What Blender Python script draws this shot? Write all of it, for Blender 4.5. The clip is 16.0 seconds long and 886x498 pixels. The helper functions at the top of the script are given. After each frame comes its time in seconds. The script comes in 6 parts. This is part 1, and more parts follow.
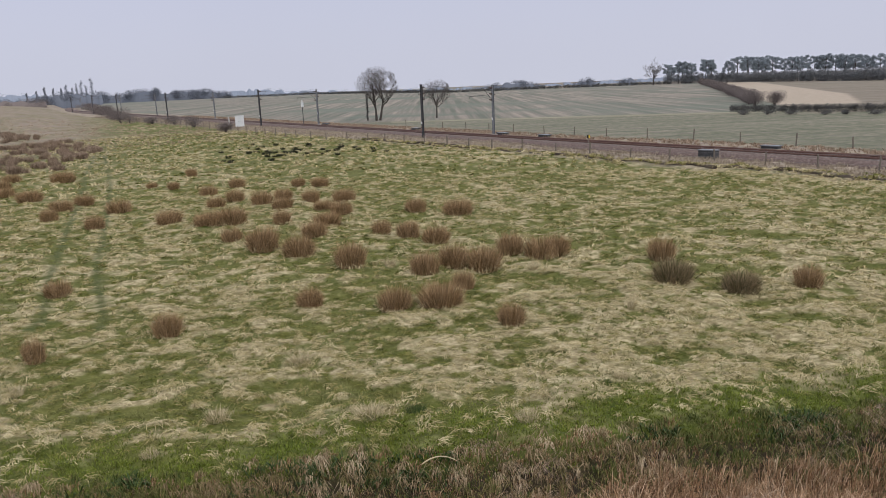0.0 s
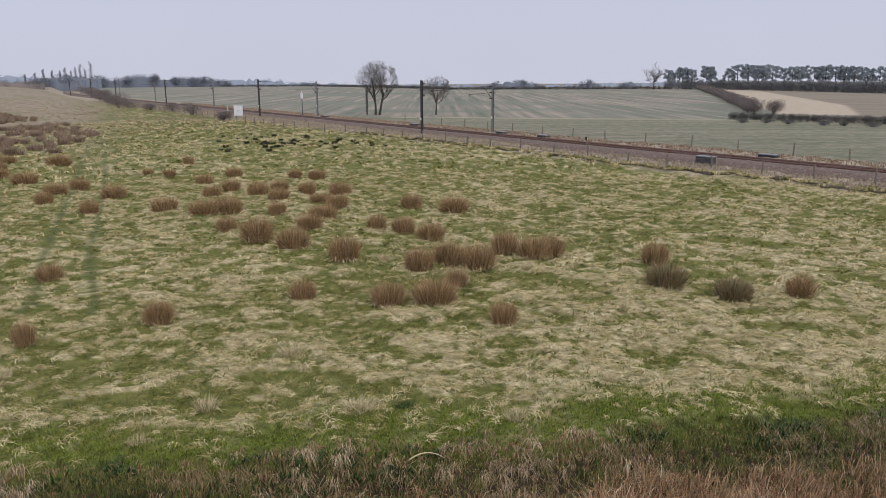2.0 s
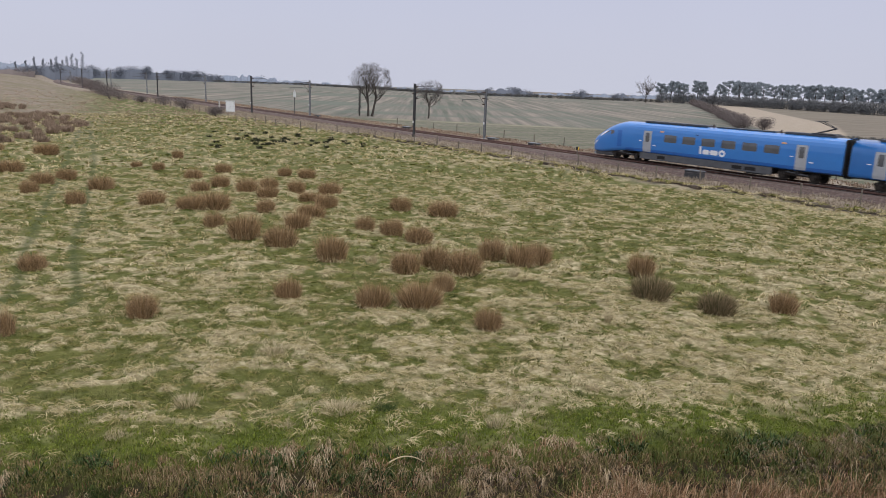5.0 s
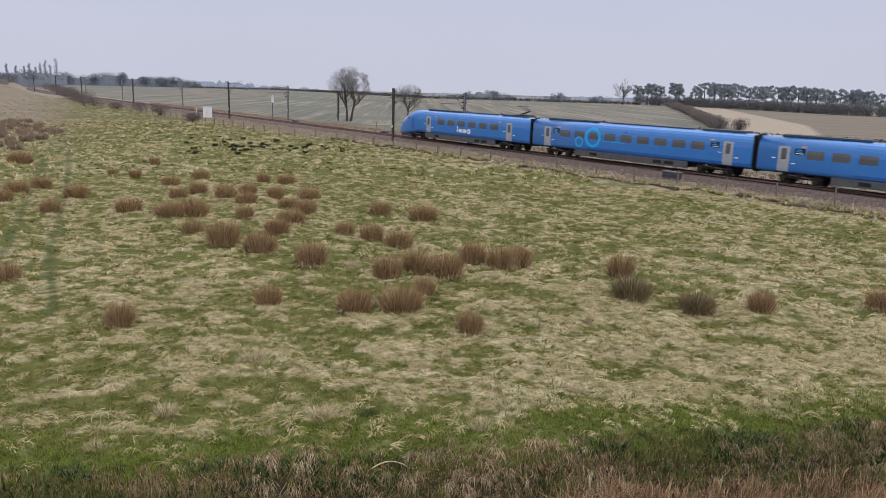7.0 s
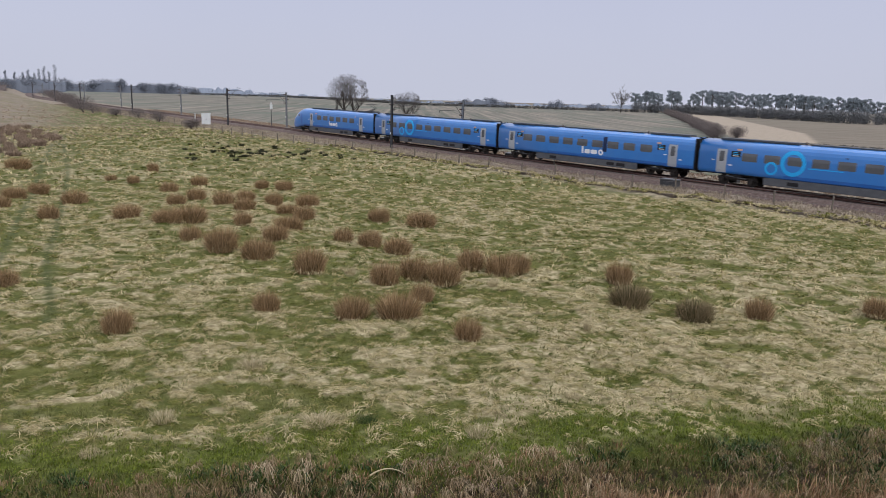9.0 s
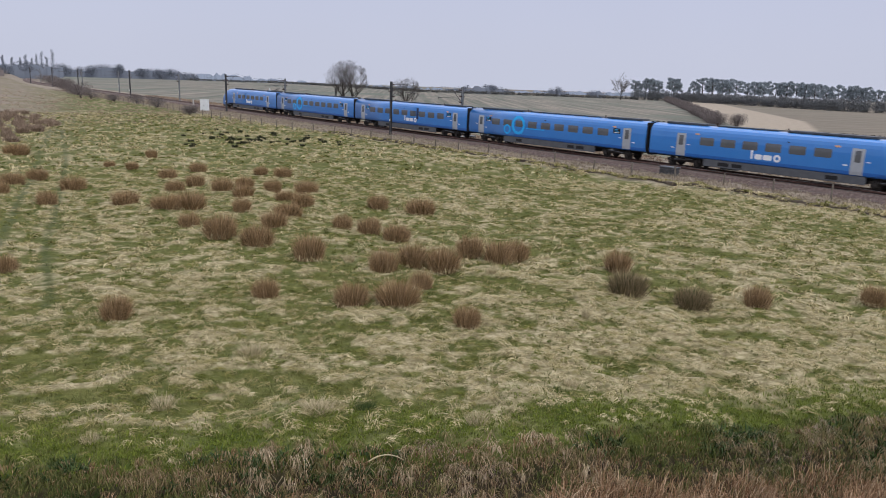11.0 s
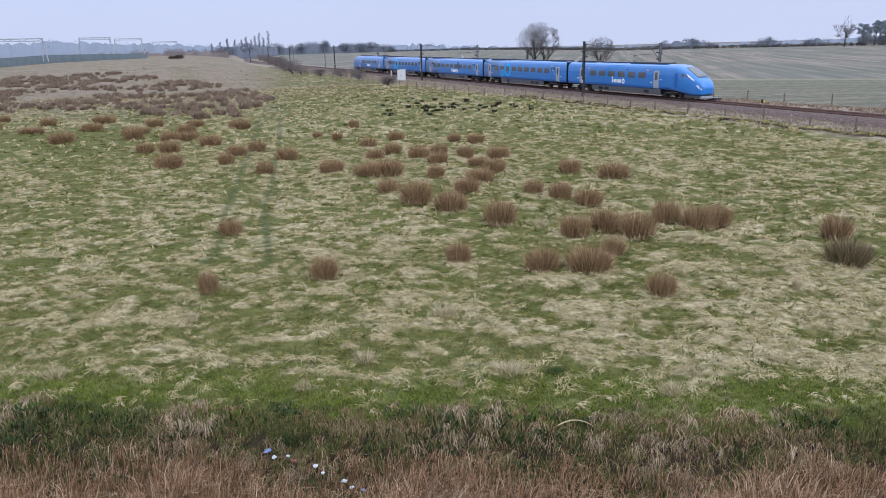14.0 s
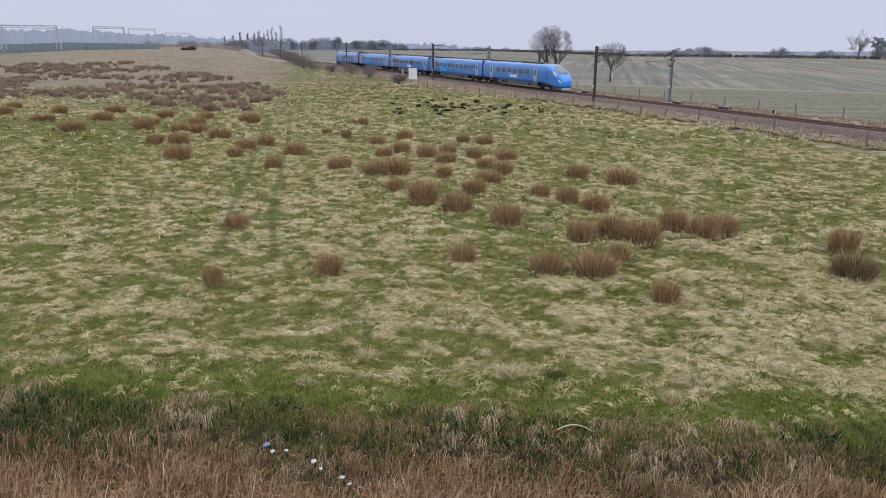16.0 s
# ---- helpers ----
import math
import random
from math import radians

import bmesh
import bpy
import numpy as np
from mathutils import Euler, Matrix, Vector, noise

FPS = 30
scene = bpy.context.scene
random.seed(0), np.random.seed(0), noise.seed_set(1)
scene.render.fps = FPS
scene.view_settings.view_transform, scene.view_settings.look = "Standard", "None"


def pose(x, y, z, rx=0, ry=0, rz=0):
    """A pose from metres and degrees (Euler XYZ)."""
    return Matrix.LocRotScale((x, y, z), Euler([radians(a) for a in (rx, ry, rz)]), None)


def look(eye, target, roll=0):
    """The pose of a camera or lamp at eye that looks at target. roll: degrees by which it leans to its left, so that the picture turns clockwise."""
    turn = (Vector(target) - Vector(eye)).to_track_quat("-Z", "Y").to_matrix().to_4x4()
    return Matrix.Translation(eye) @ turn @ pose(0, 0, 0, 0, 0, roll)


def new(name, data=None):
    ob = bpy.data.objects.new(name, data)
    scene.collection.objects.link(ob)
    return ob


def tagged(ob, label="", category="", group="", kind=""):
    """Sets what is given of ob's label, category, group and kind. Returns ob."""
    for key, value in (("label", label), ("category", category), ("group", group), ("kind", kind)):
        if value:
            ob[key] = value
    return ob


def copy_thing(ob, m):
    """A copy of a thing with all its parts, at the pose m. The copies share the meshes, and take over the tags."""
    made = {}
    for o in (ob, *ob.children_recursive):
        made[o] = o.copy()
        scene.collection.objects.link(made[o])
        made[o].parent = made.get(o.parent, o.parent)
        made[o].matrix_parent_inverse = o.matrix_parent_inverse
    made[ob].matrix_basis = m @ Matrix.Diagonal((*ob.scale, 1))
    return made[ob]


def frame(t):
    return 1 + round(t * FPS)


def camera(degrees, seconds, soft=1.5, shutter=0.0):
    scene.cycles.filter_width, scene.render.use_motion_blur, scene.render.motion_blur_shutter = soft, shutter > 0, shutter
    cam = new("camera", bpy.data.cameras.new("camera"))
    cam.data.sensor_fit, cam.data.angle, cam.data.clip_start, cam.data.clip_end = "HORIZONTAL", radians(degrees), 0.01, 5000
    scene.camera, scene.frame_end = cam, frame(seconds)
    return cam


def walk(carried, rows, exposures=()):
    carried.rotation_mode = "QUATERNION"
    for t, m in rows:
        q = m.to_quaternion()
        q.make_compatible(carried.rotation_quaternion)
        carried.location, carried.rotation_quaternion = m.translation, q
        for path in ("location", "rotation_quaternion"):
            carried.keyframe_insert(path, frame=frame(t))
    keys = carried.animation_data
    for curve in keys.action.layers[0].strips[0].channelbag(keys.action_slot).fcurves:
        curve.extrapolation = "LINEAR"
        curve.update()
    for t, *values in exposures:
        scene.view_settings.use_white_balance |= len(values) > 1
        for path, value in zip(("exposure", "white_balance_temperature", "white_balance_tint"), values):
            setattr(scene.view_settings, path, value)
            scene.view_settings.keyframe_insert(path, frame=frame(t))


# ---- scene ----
CAM_H = 7.0
cam = camera(62.0, 16.0, soft=0.6, shutter=0.35)
walk(cam, [
    (0.0, pose(0, 0, CAM_H, 77.54, 2.374, -0.353)),
    (0.5, pose(0, 0, CAM_H, 77.458, 1.851, -0.3)),
    (1.0, pose(0, 0, CAM_H, 77.362, 1.231, -0.296)),
    (1.5, pose(0, 0, CAM_H, 77.495, 0.781, -0.311)),
    (2.0, pose(0, 0, CAM_H, 77.301, 0.296, -0.318)),
    (2.5, pose(0, 0, CAM_H, 77.25, -0.245, -0.274)),
    (3.0, pose(0, 0, CAM_H, 77.37, -0.689, -0.226)),
    (5.5, pose(0, 0, CAM_H, 77.723, -2.154, -0.873)),
    (6.0, pose(0, 0, CAM_H, 77.839, -2.472, -1.039)),
    (6.5, pose(0, 0, CAM_H, 77.867, -2.981, -1.883)),
    (7.0, pose(0, 0, CAM_H, 77.973, -1.522, -2.442)),
    (7.5, pose(0, 0, CAM_H, 77.959, -1.633, -2.448)),
    (8.0, pose(0, 0, CAM_H, 78.529, -1.793, -2.49)),
    (10.5, pose(0, 0, CAM_H, 78.203, -1.405, -2.691)),
    (11.0, pose(0, 0, CAM_H, 77.52, -1.828, -2.604)),
    (11.5, pose(0, 0, CAM_H, 77.283, -1.659, -2.62)),
    (12.0, pose(0, 0, CAM_H, 76.755, -1.269, -2.197)),
    (12.5, pose(0, 0, CAM_H, 73.508, -0.709, 1.976)),
    (12.7, pose(0, 0, CAM_H, 71.733, 0.158, 5.882)),
    (13.0, pose(0, 0, CAM_H, 70.602, 1.826, 10.342)),
    (13.2, pose(0, 0, CAM_H, 72.046, 1.821, 10.93)),
    (13.5, pose(0, 0, CAM_H, 73.878, 1.689, 11.155)),
    (14.0, pose(0, 0, CAM_H, 74.735, 1.42, 11.775)),
    (14.5, pose(0, 0, CAM_H, 74.959, 0.986, 12.018)),
    (15.0, pose(0, 0, CAM_H, 74.927, 0.587, 12.069)),
    (15.5, pose(0, 0, CAM_H, 74.82, 0.097, 12.292)),
    (16.0, pose(0, 0, CAM_H, 74.744, -0.363, 12.685)),
], exposures=[(0.0, 0.0, 6500, 10), (7.0, 0.0, 6480, 10), (10.3, -0.06, 6300, 10), (11.3, 0.0, 6300, 10), (12.2, 0.0, 6280, 10), (12.5, 0.03, 6050, 10), (13.0, 0.54, 5150, 14), (13.5, 0.39, 5050, 14), (14.0, 0.19, 5700, 11), (14.6, 0.11, 6000, 10), (16.0, 0.08, 6250, 10)])

# ---- sky and sun: thick even overcast, brighter overhead ----
SUN_EL, SUN_AZ = radians(38), radians(150)
world = bpy.data.worlds.new("overcast_sky")
scene.world = world
world.use_nodes = True
wn, wl = world.node_tree.nodes, world.node_tree.links
wn.clear()
w_out = wn.new("ShaderNodeOutputWorld")
w_bg = wn.new("ShaderNodeBackground")
w_sky = wn.new("ShaderNodeTexSky")
w_sky.sky_type = "NISHITA"
w_sky.sun_disc = False
w_sky.sun_elevation, w_sky.sun_rotation = SUN_EL, SUN_AZ
w_sky.air_density, w_sky.dust_density = 1.0, 4.0
w_co = wn.new("ShaderNodeTexCoord")
w_sep = wn.new("ShaderNodeSeparateXYZ")
w_ramp = wn.new("ShaderNodeValToRGB")
w_ramp.color_ramp.elements[0].position = 0.0
w_ramp.color_ramp.elements[0].color = (0.625, 0.645, 0.765, 1)
w_ramp.color_ramp.elements[1].position = 1.0
w_ramp.color_ramp.elements[1].color = (1.7, 1.7, 1.76, 1)
e_mid = w_ramp.color_ramp.elements.new(0.14)
e_mid.color = (0.585, 0.605, 0.76, 1)
w_noise = wn.new("ShaderNodeTexNoise")
w_noise.inputs["Scale"].default_value = 2.2
w_noise.inputs["Detail"].default_value = 5
w_map = wn.new("ShaderNodeMapRange")
w_map.inputs["To Min"].default_value, w_map.inputs["To Max"].default_value = 0.95, 1.05
w_mul = wn.new("ShaderNodeMixRGB")
w_mul.blend_type = "MULTIPLY"
w_mul.inputs[0].default_value = 1
w_scale = wn.new("ShaderNodeMixRGB")
w_scale.blend_type = "MULTIPLY"
w_scale.inputs[0].default_value = 1
w_scale.inputs[2].default_value = (0.09, 0.09, 0.09, 1)
w_mix = wn.new("ShaderNodeMixRGB")
w_mix.inputs[0].default_value = 0.9
wl.new(w_co.outputs["Generated"], w_sep.inputs[0])
wl.new(w_sep.outputs["Z"], w_ramp.inputs[0])
wl.new(w_co.outputs["Generated"], w_noise.inputs["Vector"])
wl.new(w_noise.outputs["Fac"], w_map.inputs["Value"])
wl.new(w_ramp.outputs[0], w_mul.inputs[1])
wl.new(w_map.outputs[0], w_mul.inputs[2])
wl.new(w_sky.outputs[0], w_scale.inputs[1])
wl.new(w_scale.outputs[0], w_mix.inputs[1])
wl.new(w_mul.outputs[0], w_mix.inputs[2])
wl.new(w_mix.outputs[0], w_bg.inputs[0])
wl.new(w_bg.outputs[0], w_out.inputs[0])
w_bg.inputs[1].default_value = 1.0

sun = new("sun", bpy.data.lights.new("sun", "SUN"))
sun.data.energy, sun.data.angle, sun.data.color = 1.2, radians(16), (1.0, 0.96, 0.9)
sun.matrix_world = look((0, 0, 60), (60 * -math.sin(SUN_AZ), 60 * -math.cos(SUN_AZ), 60 - 60 * math.tan(SUN_EL)))


# ---- materials ----
def material(name, colours, scale=6.0, rough=0.8, metal=0.0, bump=0.0, bump_scale=40.0, spec=0.3, coat=0.0, island=0.0, stretch=(1, 1, 1), per_object=0.0):
    """Noise-mixed colours with grain bump; island: share of random per island."""
    m = bpy.data.materials.new(name)
    m.use_nodes = True
    n, l = m.node_tree.nodes, m.node_tree.links
    b = n["Principled BSDF"]
    b.inputs["Roughness"].default_value = rough
    b.inputs["Metallic"].default_value = metal
    b.inputs["Specular IOR Level"].default_value = spec
    b.inputs["Coat Weight"].default_value = coat
    b.inputs["Coat Roughness"].default_value = 0.08
    co = n.new("ShaderNodeTexCoord")
    mp = n.new("ShaderNodeMapping")
    mp.inputs["Scale"].default_value = stretch
    l.new(co.outputs["Object"], mp.inputs[0])
    t1 = n.new("ShaderNodeTexNoise")
    t1.inputs["Scale"].default_value, t1.inputs["Detail"].default_value = scale, 6
    t1.inputs["Roughness"].default_value = 0.65
    l.new(mp.outputs[0], t1.inputs["Vector"])
    fac = t1.outputs["Fac"]
    if island or per_object:
        if island:
            g = n.new("ShaderNodeNewGeometry")
            src = g.outputs["Random Per Island"]
        else:
            g = n.new("ShaderNodeObjectInfo")
            src = g.outputs["Random"]
        mx = n.new("ShaderNodeMix")
        mx.inputs[0].default_value = island or per_object
        l.new(fac, mx.inputs[2])
        l.new(src, mx.inputs[3])
        fac = mx.outputs[0]
    r = n.new("ShaderNodeValToRGB")
    k = len(colours)
    lo, hi = (0.3, 0.7) if not (island or per_object) else (0.12, 0.88)
    els = r.color_ramp.elements
    while len(els) < k:
        els.new(0.5)
    for i, c in enumerate(colours):
        els[i].position = lo + (hi - lo) * i / max(k - 1, 1)
        els[i].color = (*c, 1)
    l.new(fac, r.inputs[0])
    l.new(r.outputs[0], b.inputs["Base Color"])
    if bump:
        t2 = n.new("ShaderNodeTexNoise")
        t2.inputs["Scale"].default_value, t2.inputs["Detail"].default_value = bump_scale, 4
        l.new(mp.outputs[0], t2.inputs["Vector"])
        bp = n.new("ShaderNodeBump")
        bp.inputs["Strength"].default_value, bp.inputs["Distance"].default_value = bump, 0.02
        l.new(t2.outputs["Fac"], bp.inputs["Height"])
        l.new(bp.outputs[0], b.inputs["Normal"])
    return m


BLUE = material("train_blue_paint", [(0.022, 0.175, 0.54), (0.03, 0.20, 0.58)], 0.6, 0.3, spec=0.5, coat=0.9)
DEEP = material("train_deep_blue_paint", [(0.013, 0.115, 0.43), (0.018, 0.135, 0.47)], 0.6, 0.3, spec=0.5, coat=0.4)
ROOF = material("train_roof_grey", [(0.05, 0.055, 0.065), (0.09, 0.095, 0.11)], 2.0, 0.6)
SKIRT = material("train_skirt_grey", [(0.07, 0.075, 0.085), (0.11, 0.115, 0.125)], 1.5, 0.55)
BLACK = material("black_rubber", [(0.008, 0.008, 0.010), (0.02, 0.02, 0.022)], 5, 0.7)
BOGIE = material("dusty_bogie_iron", [(0.018, 0.016, 0.015), (0.05, 0.042, 0.036)], 6, 0.75, metal=0.2)
GLASS = material("tinted_train_glass", [(0.085, 0.092, 0.105), (0.12, 0.125, 0.135)], 0.8, 0.1, spec=0.6)
SCREEN = material("windscreen_glass", [(0.10, 0.115, 0.13), (0.16, 0.18, 0.2)], 0.8, 0.08, spec=0.8)
NAVY = material("navy_panel", [(0.008, 0.02, 0.07), (0.014, 0.03, 0.09)], 2, 0.4)
DOOR = material("door_pale_grey", [(0.32, 0.34, 0.37), (0.4, 0.42, 0.45)], 1.5, 0.4)
WHITE = material("white_vinyl", [(0.75, 0.77, 0.8), (0.82, 0.83, 0.85)], 2, 0.45)
CYAN = material("cyan_vinyl", [(0.02, 0.36, 0.80), (0.03, 0.42, 0.86)], 2, 0.4)
LAMP = material("lamp_glass", [(0.75, 0.75, 0.72), (0.85, 0.85, 0.82)], 3, 0.15, spec=0.7)
AMBER = material("orange_panel", [(0.55, 0.3, 0.16), (0.6, 0.36, 0.22)], 3, 0.4)
RAIL = material("rusty_rail_steel", [(0.075, 0.038, 0.03), (0.14, 0.08, 0.065)], 3, 0.5, metal=0.4)
BALLAST = material("rust_stained_ballast", [(0.06, 0.042, 0.037), (0.115, 0.082, 0.073), (0.18, 0.14, 0.128)], 5, 0.95, bump=0.9, bump_scale=18)
SLEEPER = material("weathered_concrete_sleeper", [(0.12, 0.1, 0.09), (0.22, 0.19, 0.175)], 3, 0.9, island=0.5)
STEEL = material("galvanised_mast_steel", [(0.13, 0.14, 0.15), (0.24, 0.25, 0.27)], 3, 0.55, metal=0.35)
DARKSTEEL = material("dark_mast_steel", [(0.035, 0.036, 0.04), (0.08, 0.08, 0.085)], 3, 0.6, metal=0.3)
INSUL = material("brown_insulator", [(0.03, 0.018, 0.015), (0.06, 0.03, 0.025)], 6, 0.3)
CABINET = material("pale_grey_cabinet_paint", [(0.52, 0.54, 0.55), (0.62, 0.64, 0.65)], 1.5, 0.55)
CONCRETE = material("pale_concrete", [(0.3, 0.29, 0.27), (0.42, 0.41, 0.39)], 4, 0.9, bump=0.3)
SOIL = material("damp_dark_soil", [(0.018, 0.013, 0.009), (0.05, 0.037, 0.026), (0.085, 0.066, 0.046)], 2.5, 0.95, bump=0.8, bump_scale=9)
POST = material("weathered_fence_wood", [(0.10, 0.085, 0.07), (0.22, 0.19, 0.16)], 5, 0.9, bump=0.4, stretch=(4, 4, 0.6))
WIRE = material("fence_wire", [(0.12, 0.12, 0.12), (0.2, 0.19, 0.18)], 5, 0.6, metal=0.5)
BARK = material("grey_bark", [(0.035, 0.030, 0.027), (0.085, 0.075, 0.066)], 4, 0.95, bump=0.6, stretch=(3, 3, 0.7))
TWIG = material("bare_twigs", [(0.10, 0.09, 0.086), (0.16, 0.145, 0.138)], 4, 0.95, island=0.5)
# needles lightened to blue-grey: the haze over the far pines is painted in
PINE = material("hazed_pine_needles", [(0.18, 0.213, 0.243), (0.222, 0.257, 0.286), (0.26, 0.295, 0.318)], 3, 0.95, island=0.6)
PINEBARK = material("pine_bark", [(0.05, 0.04, 0.035), (0.11, 0.085, 0.07)], 3, 0.95)
SCRUB = material("winter_scrub", [(0.115, 0.095, 0.093), (0.15, 0.126, 0.122), (0.19, 0.162, 0.152)], 2, 0.95, island=0.5)
HEDGE = material("clipped_hedge_twigs", [(0.055, 0.058, 0.058), (0.10, 0.10, 0.098), (0.145, 0.14, 0.13)], 2, 0.95, island=0.6)
RUSH = material("dry_rush_stems", [(0.06, 0.043, 0.018), (0.19, 0.118, 0.055), (0.36, 0.236, 0.122), (0.52, 0.38, 0.24)], 3, 0.9, island=0.7)
RUSH_BED = material("mauve_brown_rush_stems", [(0.075, 0.054, 0.038), (0.17, 0.122, 0.088), (0.30, 0.22, 0.162), (0.45, 0.35, 0.265)], 3, 0.9, island=0.7)
RUSH_DARK = material("green_rush_stems", [(0.045, 0.046, 0.018), (0.12, 0.10, 0.048), (0.24, 0.18, 0.10), (0.38, 0.29, 0.18)], 3, 0.9, island=0.75)
STRAW = material("pale_dead_grass", [(0.23, 0.19, 0.10), (0.43, 0.365, 0.225), (0.66, 0.575, 0.40)], 2, 0.9, island=0.7)
GREEN = material("pasture_grass_blades", [(0.06, 0.076, 0.018), (0.135, 0.145, 0.04), (0.25, 0.235, 0.095)], 1.2, 0.85, island=0.6)
LUSH = material("lush_grass_blades", [(0.06, 0.085, 0.008), (0.13, 0.165, 0.018), (0.21, 0.235, 0.035)], 1.2, 0.85, island=0.6)
REED = material("brown_ditch_grass", [(0.06, 0.034, 0.017), (0.20, 0.112, 0.056), (0.36, 0.222, 0.126), (0.60, 0.455, 0.32)], 0.9, 0.9, island=0.65)
BRAMBLE = material("dark_herb_leaves", [(0.022, 0.042, 0.010), (0.05, 0.082, 0.02)], 3, 0.8, island=0.6)
SEDGE = material("blackish_sedge", [(0.012, 0.016, 0.008), (0.028, 0.032, 0.016), (0.05, 0.05, 0.026)], 3, 0.9, island=0.6)
# far woods and hills: aerial haze mixed into the base colours, bluer with distance
FARWOOD = material("hazed_far_woodland", [(0.10, 0.113, 0.143), (0.125, 0.139, 0.171), (0.15, 0.163, 0.196)], 0.06, 1.0, island=0.5)
DISTANT = material("hazed_hill_woods", [(0.21, 0.245, 0.31), (0.25, 0.285, 0.35)], 0.02, 1.0, island=0.3)
SPOIL = material("dark_spoil_heap", [(0.06, 0.05, 0.045), (0.1, 0.085, 0.075)], 1.5, 0.95)
EMBANK = material("grey_parapet", [(0.085, 0.11, 0.12), (0.13, 0.155, 0.165)], 0.3, 0.8)
GANTRY = material("pale_galvanised_gantry", [(0.28, 0.31, 0.34), (0.38, 0.41, 0.44)], 0.8, 0.5, metal=0.1)
LITTER_W = material("white_plastic_litter", [(0.42, 0.44, 0.47), (0.6, 0.61, 0.63)], 8, 0.4)
LITTER_B = material("blue_plastic_litter", [(0.12, 0.17, 0.33), (0.2, 0.26, 0.42)], 8, 0.4)
LITTER_R = material("red_plastic_litter", [(0.24, 0.07, 0.06), (0.32, 0.1, 0.09)], 8, 0.4)
# underwood colour carries the same painted haze as the pines
UNDERWOOD = material("hazed_underwood", [(0.155, 0.165, 0.178), (0.18, 0.187, 0.198), (0.205, 0.207, 0.213)], 0.25, 1.0, island=0.5)
VERGE = material("mauve_brown_verge_stems", [(0.17, 0.137, 0.10), (0.29, 0.24, 0.178), (0.42, 0.355, 0.27)], 1.0, 0.95, island=0.6)
# poplar twigs paled towards blue to stand for the haze
FARTWIG = material("hazed_poplar_twigs", [(0.24, 0.26, 0.31), (0.30, 0.315, 0.36)], 1.0, 1.0, island=0.5)
BANK = material("pinkish_brown_bank_grass", [(0.15, 0.105, 0.07), (0.28, 0.205, 0.148), (0.44, 0.345, 0.26)], 0.8, 0.9, island=0.6)
YELLOW = material("yellow_sign_paint", [(0.6, 0.42, 0.04), (0.7, 0.5, 0.06)], 5, 0.5)


def thatch_material(name, stops, spread):
    """Grass ribbons coloured by the tone of their tussock, varied ribbon by ribbon."""
    m = bpy.data.materials.new(name)
    m.use_nodes = True
    n, l = m.node_tree.nodes, m.node_tree.links
    b = n["Principled BSDF"]
    b.inputs["Roughness"].default_value = 0.85
    b.inputs["Specular IOR Level"].default_value = 0.2
    tone = n.new("ShaderNodeAttribute")
    tone.attribute_name = "tone"
    geo = n.new("ShaderNodeNewGeometry")
    vary = n.new("ShaderNodeMapRange")
    vary.inputs["To Min"].default_value, vary.inputs["To Max"].default_value = -spread, spread
    l.new(geo.outputs["Random Per Island"], vary.inputs["Value"])
    add = n.new("ShaderNodeMath")
    add.operation = "ADD"
    l.new(tone.outputs["Fac"], add.inputs[0])
    l.new(vary.outputs[0], add.inputs[1])
    r = n.new("ShaderNodeValToRGB")
    els = r.color_ramp.elements
    while len(els) < len(stops):
        els.new(0.5)
    for e, (p, c) in zip(els, stops):
        e.position, e.color = p, (*c, 1)
    l.new(add.outputs[0], r.inputs[0])
    l.new(r.outputs[0], b.inputs["Base Color"])
    return m


THATCH = thatch_material("pasture_thatch", [(0.0, (0.05, 0.072, 0.009)), (0.3, (0.14, 0.145, 0.028)), (0.5, (0.25, 0.212, 0.085)), (0.72, (0.39, 0.325, 0.178)), (1.0, (0.57, 0.49, 0.31))], 0.17)
LIP = thatch_material("hanging_ditch_grass", [(0.0, (0.042, 0.062, 0.012)), (0.3, (0.12, 0.115, 0.035)), (0.5, (0.165, 0.115, 0.06)), (0.75, (0.33, 0.25, 0.16)), (1.0, (0.54, 0.45, 0.32))], 0.18)


# ---- mesh helpers ----
def mesh_np(name, verts, faces, mat, parent=None, label="", smooth=False):
    me = bpy.data.meshes.new(name)
    verts = np.asarray(verts, dtype=np.float32)
    if isinstance(faces, np.ndarray):
        k = faces.shape[1]
        me.vertices.add(len(verts))
        me.vertices.foreach_set("co", verts.ravel())
        me.loops.add(faces.size)
        me.loops.foreach_set("vertex_index", faces.astype(np.int32).ravel())
        me.polygons.add(len(faces))
        me.polygons.foreach_set("loop_start", np.arange(0, faces.size, k, dtype=np.int32))
        me.update(calc_edges=True)
        me.validate()
    else:
        me.from_pydata([tuple(map(float, v)) for v in verts], [], [tuple(f) for f in faces])
        me.update()
    if mat:
        me.materials.append(mat)
    if smooth:
        me.polygons.foreach_set("use_smooth", [True] * len(me.polygons))
    ob = new(name, me)
    if parent:
        ob.parent = parent
    if label:
        tagged(ob, label)
    return ob


def part(name, bm, mat, parent=None, label="", smooth=False):
    me = bpy.data.meshes.new(name)
    bm.to_mesh(me)
    bm.free()
    me.materials.append(mat)
    if smooth:
        for p in me.polygons:
            p.use_smooth = True
    ob = new(name, me)
    if parent:
        ob.parent = parent
    if label:
        tagged(ob, label)
    return ob


